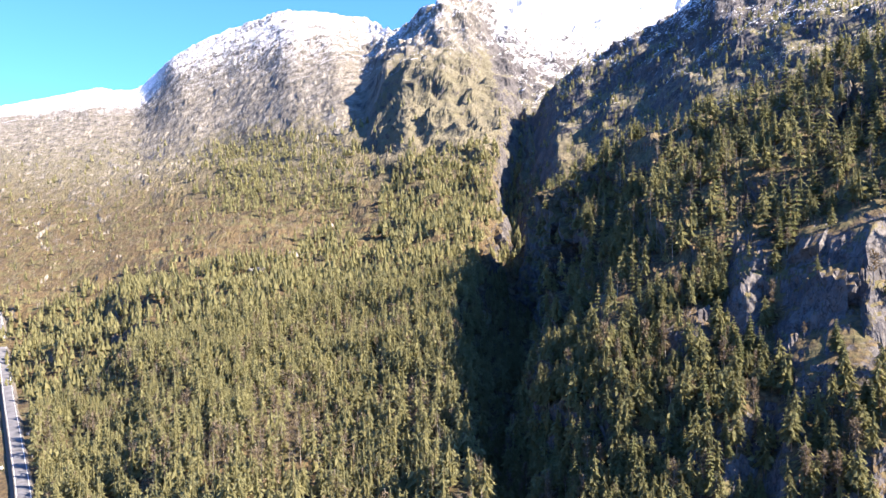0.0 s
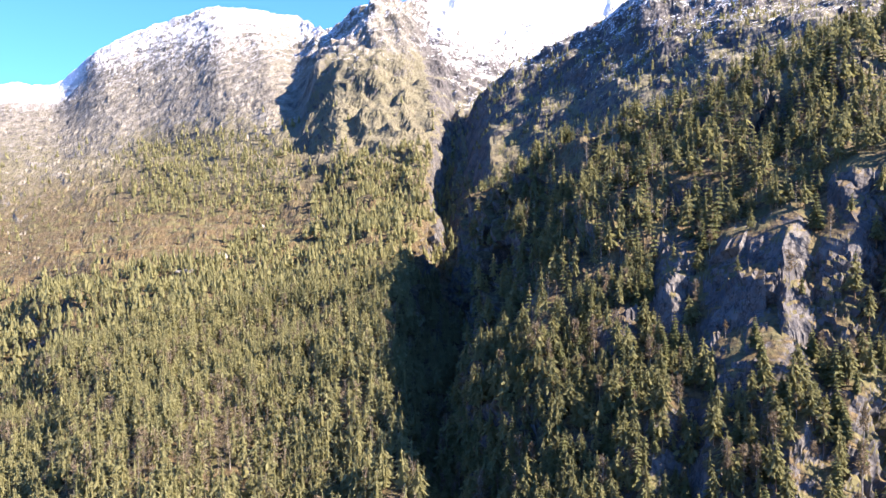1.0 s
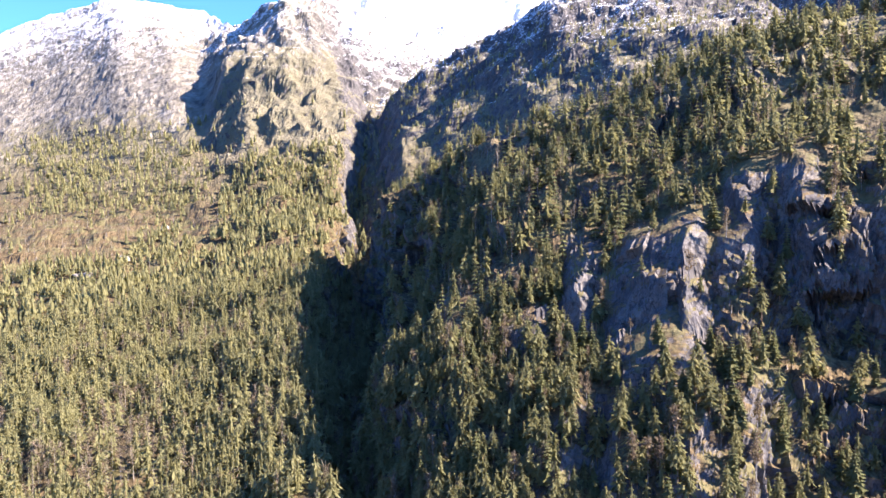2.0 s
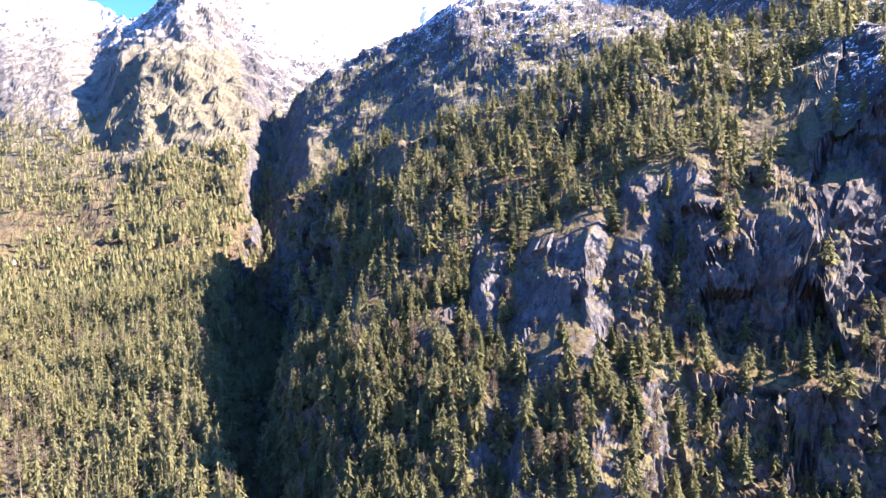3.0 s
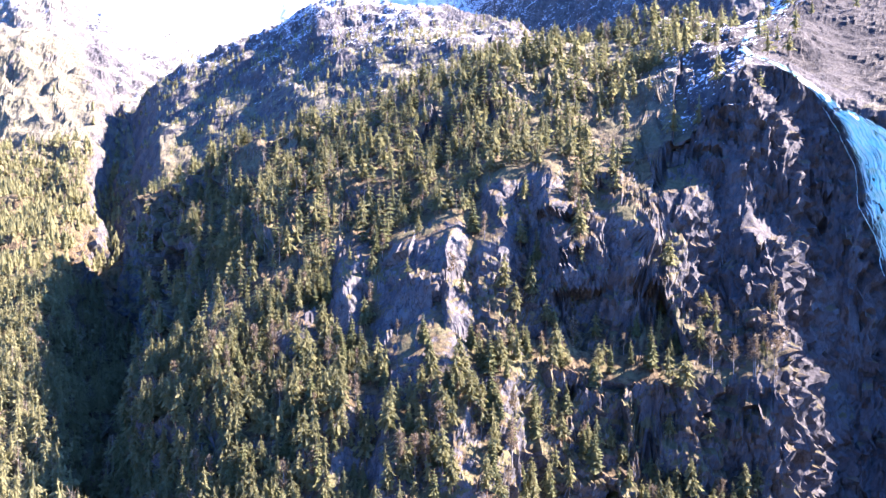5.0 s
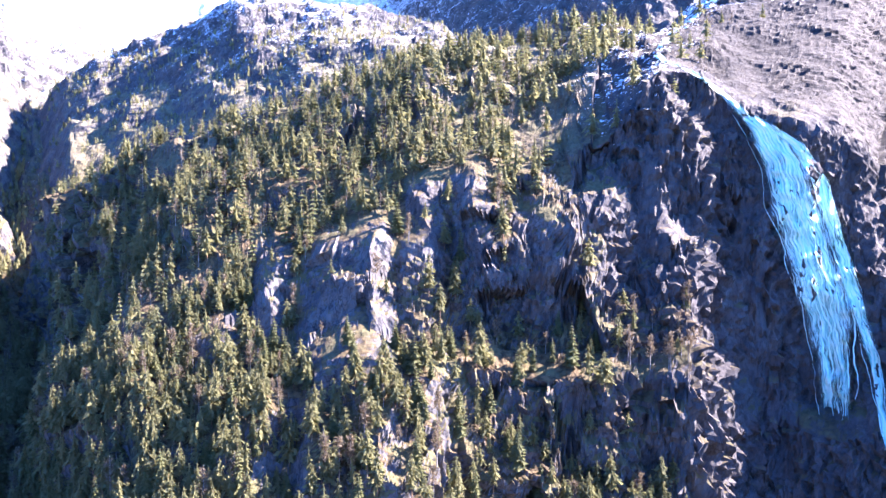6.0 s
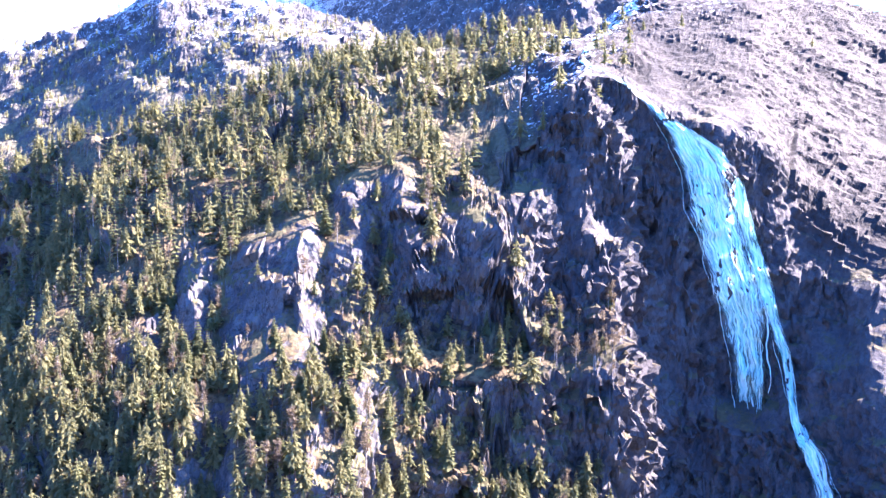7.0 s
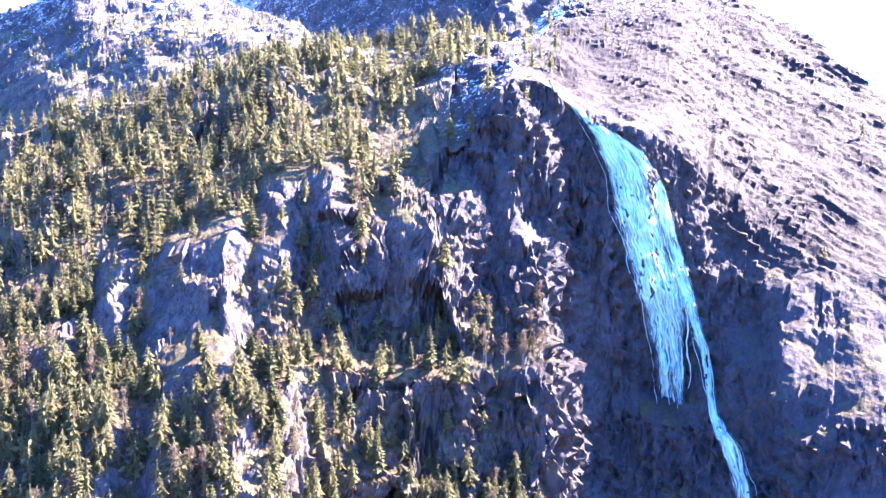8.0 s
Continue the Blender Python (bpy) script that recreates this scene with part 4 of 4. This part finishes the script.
def build_falls():
    rng = random.Random(12)
    falls = tagged(new("waterfall"), "tall white-blue waterfall in many strands down a dark cliff", "waterfall")
    main = [(56.0, 195, 0.5), (57.3, 186, 1.1), (58.5, 170, 1.5), (59.7, 143, 1.85), (60.75, 120, 1.8), (61.5, 100, 1.75), (62.0, 78, 1.3), (62.1, 62, 1.0)]
    branch = [(57.6, 188, 0.3), (59.4, 178, 0.5), (60.8, 162, 0.6), (61.7, 140, 0.6), (63.0, 110, 0.6), (64.3, 84, 0.4), (65.0, 64, 0.4), (65.9, 56, 0.9), (66.9, 44, 0.9), (67.6, 30, 0.5), (68.6, 10, 0.7)]
    feeder = [(50.0, 233, 0.4), (50.6, 224, 0.45), (52.3, 217, 0.4), (53.8, 209, 0.4), (54.9, 203, 0.45), (56.0, 193, 0.5)]
    upper = [(53.3, 330, 0.8), (53.5, 305, 0.8), (52.4, 285, 0.45), (51.7, 270, 0.35), (50.8, 252, 0.35), (50.0, 233, 0.4)]
    for course, count, width, full in ((main, 9, 0.3, 2), (branch, 5, 0.28, 2)):
        for k in range(count):
            shift = rng.uniform(-1, 1)
            v, f = strand(rng, course, shift, width * rng.choice((0.35, 0.5, 0.8, 1.2, 2.0)), rng.uniform(0.4, 1.6), k < full)
            mesh = bpy.data.meshes.new("strand")
            mesh.from_pydata([tuple(q) for q in v], [], f)
            mesh.polygons.foreach_set("use_smooth", [True] * len(f))
            mesh.materials.append(WATER)
            new("strand", mesh).parent = falls
    for course, label, fullness, proud in ((main, "broad white-blue cascade broken into threads", 0.34, 1.4), (main, "white-blue water close to the rock", 0.2, 0.8),
                                           (branch, "narrow white-blue side cascade", 0.4, 1.4), (feeder, "stream above the lip of the falls", 0.35, 1.0),
                                           (upper, "small cascade on the slope above", 0.4, 1.0)):
        sheet(course, falls, label, fullness, proud)


build_falls()

# ---- the road on the valley floor ----
def road_materials():
    n = Nodes("asphalt", 0.85, 0.3)
    p = n.place()
    grain = n.noise(p, 6.0, 4)
    asphalt = n.finish(n.mix(n.step(n.noise(p, 0.2, 3), 0.35, 0.65), (0.085, 0.086, 0.092), (0.13, 0.131, 0.137)), grain, 0.3, 0.02)
    n = Nodes("road_paint", 0.6, 0.3)
    paint = n.finish(n.mix(n.step(n.noise(n.place(), 2.0, 3), 0.4, 0.7), (0.8, 0.8, 0.78), (0.6, 0.6, 0.58)))
    n = Nodes("gravel", 0.95, 0.2)
    p = n.place()
    gravel = n.finish(n.mix(n.noise(p, 1.2, 5), (0.055, 0.05, 0.043), (0.15, 0.135, 0.115)), n.noise(p, 3.0, 4), 0.8, 0.2)
    n = Nodes("galvanised_steel", 0.45, 0.5)
    n.shader.inputs["Metallic"].default_value = 0.9
    steel = n.finish((0.55, 0.56, 0.58))
    return asphalt, paint, gravel, steel


ASPHALT, PAINT, GRAVEL, STEEL = road_materials()
# course of the centre line: east, north
ROAD = [(-148, 262), (-225.5, 398), (-311.5, 540), (-400, 685), (-497, 840), (-618, 1000), (-760, 1170)]


def ground_at(x, y):
    b, r = math.degrees(math.atan2(x, y)), math.hypot(x, y)
    j = int(np.argmin(np.abs(land_b[0] - b)))
    return float(np.interp(r, np.hypot(land_x[:, j], land_y[:, j]), land_z[:, j]))


def road_line():
    p = np.array(ROAD, float)
    t = np.arange(len(p))
    s = np.linspace(0, len(p) - 1, 130)
    x, y = np.interp(s, t, p[:, 0]), np.interp(s, t, p[:, 1])
    for _ in range(12):
        x[1:-1], y[1:-1] = (x[:-2] + 2 * x[1:-1] + x[2:]) / 4, (y[:-2] + 2 * y[1:-1] + y[2:]) / 4
    z = np.array([max(ground_at(a + d * 5, b + e * 5) for d in (-1, 0, 1) for e in (-1, 0, 1)) for a, b in zip(x, y)])
    for _ in range(80):
        z[1:-1] = (z[:-2] + 2 * z[1:-1] + z[2:]) / 4
    return np.stack([x, y, z + 1.2], 1)


ROAD_LINE = road_line()


def band(name, section, material, label, thing=None):
    """A strip along the road with a closed cross section of (offset to the right, height)."""
    d = np.gradient(ROAD_LINE, axis=0)
    side = np.stack([d[:, 1], -d[:, 0]], 1) / np.hypot(d[:, 0], d[:, 1])[:, None]
    k = len(section)
    verts = [(p[0] + s[0] * o, p[1] + s[1] * o, p[2] + h) for p, s in zip(ROAD_LINE, side) for o, h in section]
    faces = [(i * k + q, i * k + (q + 1) % k, (i + 1) * k + (q + 1) % k, (i + 1) * k + q) for i in range(len(ROAD_LINE) - 1) for q in range(k)]
    mesh = bpy.data.meshes.new(name)
    mesh.from_pydata(verts, [], faces)
    mesh.materials.append(material)
    ob = new(name, mesh)
    if thing:
        ob.parent = thing
    else:
        tagged(ob, label, name.replace("_", " "), kind="structure")
    return ob


band("embankment", [(-6, -2.6), (-4.1, -0.05), (4.4, -0.05), (6.6, -2.6)], GRAVEL, "pale gravel embankment under the valley road")
band("road", [(-3.6, -0.3), (-3.6, 0.0), (0, 0.06), (3.6, 0.0), (3.6, -0.3)], ASPHALT, "grey two-lane asphalt road on the valley floor")
for offset in (-3.3, 3.3):
    band("edge_line", [(offset - 0.12, 0.0), (offset - 0.12, 0.03), (offset + 0.12, 0.03), (offset + 0.12, 0.0)], PAINT, "white painted edge line of the road")
rail = tagged(new("guard_rail"), "galvanised steel guard rail beside the valley road", "guard rail")
band("beam", [(4.1, 0.45), (4.1, 0.75), (4.2, 0.68), (4.14, 0.6), (4.2, 0.52)], STEEL, "", rail)


def rail_posts():
    d = np.gradient(ROAD_LINE, axis=0)
    side = np.stack([d[:, 1], -d[:, 0]], 1) / np.hypot(d[:, 0], d[:, 1])[:, None]
    mesh = bpy.data.meshes.new("post")
    bm = bmesh.new()
    bmesh.ops.create_cube(bm, size=1, matrix=pose(0, 0, 0.3) @ Matrix.Diagonal((0.12, 0.12, 1.0, 1)))
    bmesh.ops.bevel(bm, geom=list(bm.edges), offset=0.02, segments=1, affect="EDGES")
    bm.to_mesh(mesh)
    bm.free()
    mesh.materials.append(STEEL)
    for p, s in zip(ROAD_LINE[::2], side[::2]):
        post = new("post", mesh)
        post.parent = rail
        post.location = (p[0] + s[0] * 4.28, p[1] + s[1] * 4.28, p[2])


rail_posts()

# ---- boulders on the wooded slope and by the road ----
def boulder_material():
    n = Nodes("pale_boulder", 0.9, 0.25)
    p = n.place()
    mottled = n.noise(p, 0.7, 5)
    return n.finish(n.mix(n.step(mottled, 0.35, 0.65), (0.13, 0.125, 0.12), (0.27, 0.26, 0.24)), n.noise(p, 2.2, 5), 0.7, 0.3)


BOULDER = boulder_material()


def boulder_mesh(seed):
    bm = bmesh.new()
    bmesh.ops.create_icosphere(bm, subdivisions=3, radius=1)
    rng = random.Random(seed)
    cuts = [Vector((rng.gauss(0, 1), rng.gauss(0, 1), rng.gauss(0, 1))).normalized() for _ in range(9)]
    for v in bm.verts:
        for c in cuts:                                   # split faces
            over = v.co.dot(c) - 0.62
            if over > 0:
                v.co -= c * over
        v.co *= 1 + 0.10 * noise.noise(v.co * 2.5 + Vector((seed, 0, 0)))
        v.co.z *= 0.75
    mesh = bpy.data.meshes.new("boulder")
    bm.to_mesh(mesh)
    bm.free()
    mesh.materials.append(BOULDER)
    return mesh


def place_boulders():
    shapes = [boulder_mesh(k) for k in range(6)]
    rng = random.Random(4)
    spots = [(-3.9, 352, 4.5), (-3.2, 350, 3.2), (-2.1, 348, 3.6), (-1.4, 346, 2.6), (-18.6, 410, 4.2), (-20.5, 400, 2.6),
             (-17.3, 402, 2.4), (-9.8, 560, 4.5), (-10.4, 566, 3.2), (-6.2, 540, 3.4), (-13.5, 760, 6.0), (-14.2, 770, 4.2),
             (-11.2, 800, 6.5), (-10.6, 812, 4.5), (-23.5, 640, 4.5), (-22.8, 650, 3.0), (-8.4, 900, 7.0), (-7.6, 905, 5.0),
             (-28.6, 474, 1.6), (-28.9, 522, 1.2), (-28.7, 528, 2.4), (-29.1, 575, 1.7), (-29.0, 581, 1.1)]
    for bearing, r, size in spots:
        x, y = r * math.sin(radians(bearing)), r * math.cos(radians(bearing))
        rock = tagged(new("boulder", rng.choice(shapes)), "pale grey boulder among the trees of the slope" if bearing > -28 else "pale grey boulder beside the valley road", "boulder", "boulders on the slope")
        rock.matrix_basis = Matrix.LocRotScale((x, y, ground_at(x, y) + size * 0.35), Euler((0, 0, rng.uniform(0, 6.28))), (size, size * rng.uniform(0.7, 1), size * rng.uniform(0.7, 1.1)))


place_boulders()


# ---- a car parked beside the road ----
def part(name, bm, material, parent, label=""):
    mesh = bpy.data.meshes.new(name)
    bm.to_mesh(mesh)
    bm.free()
    mesh.materials.append(material)
    ob = new(name, mesh)
    ob.parent = parent
    return tagged(ob, label) if label else ob


def parked_car(m):
    car = tagged(new("car"), "small white car parked beside the valley road", "car")
    n = Nodes("white_car_paint", 0.3, 0.5)
    paint = n.finish((0.75, 0.75, 0.74))
    n = Nodes("car_glass", 0.1, 0.6)
    glass = n.finish((0.03, 0.035, 0.04))
    n = Nodes("tyre_rubber", 0.9, 0.2)
    rubber = n.finish((0.03, 0.03, 0.03))
    n = Nodes("red_tail_lamp", 0.3, 0.5)
    red = n.finish((0.5, 0.03, 0.02))
    side = [(-2.1, 0.3), (2.1, 0.3), (2.15, 0.75), (1.2, 0.9), (0.75, 1.45), (-1.3, 1.5), (-2.0, 1.0), (-2.15, 0.75)]
    bm = bmesh.new()
    left = [bm.verts.new((x, -0.85, z)) for x, z in side]
    face = bm.faces.new(left)
    out = bmesh.ops.extrude_face_region(bm, geom=[face])
    for v in out["geom"]:
        if isinstance(v, bmesh.types.BMVert):
            v.co.y = 0.85
    bmesh.ops.recalc_face_normals(bm, faces=bm.faces)
    bmesh.ops.bevel(bm, geom=list(bm.edges), offset=0.06, segments=2, affect="EDGES")
    part("body", bm, paint, car)
    for x, sx in ((0.98, 0.02), (-1.7, 0.02)):
        bm = bmesh.new()
        bmesh.ops.create_cube(bm, size=1, matrix=pose(x, 0, 1.18, 0, -38 if x > 0 else 52) @ Matrix.Diagonal((0.04, 1.35, 0.55, 1)))
        part("windscreen", bm, glass, car, "dark glass windscreen")
    for y in (-0.86, 0.86):
        bm = bmesh.new()
        bmesh.ops.create_cube(bm, size=1, matrix=pose(-0.3, y, 1.15) @ Matrix.Diagonal((1.9, 0.04, 0.36, 1)))
        part("side_window", bm, glass, car, "dark side window")
        bm = bmesh.new()
        bmesh.ops.create_cube(bm, size=1, matrix=pose(-2.13, y * 0.8, 0.85) @ Matrix.Diagonal((0.06, 0.28, 0.2, 1)))
        part("tail_lamp", bm, red, car, "red tail lamp")
        for x in (-1.35, 1.35):
            bm = bmesh.new()
            bmesh.ops.create_cone(bm, cap_ends=True, segments=20, radius1=0.32, radius2=0.32, depth=0.22, matrix=pose(x, y * 0.95, 0.32, 90))
            wheel = part("wheel", bm, rubber, car)
            bm = bmesh.new()
            bmesh.ops.create_cone(bm, cap_ends=True, segments=16, radius1=0.19, radius2=0.17, depth=0.05, matrix=pose(x, y * 1.08, 0.32, 90))
            part("rim", bm, STEEL, wheel, "grey metal wheel rim")
    car.matrix_basis = m


def car_spot():
    x, y = 520 * math.sin(radians(-30.75)), 520 * math.cos(radians(-30.75))
    return pose(x, y, ground_at(x, y) + 0.05, 0, 0, 122)


parked_car(car_spot())
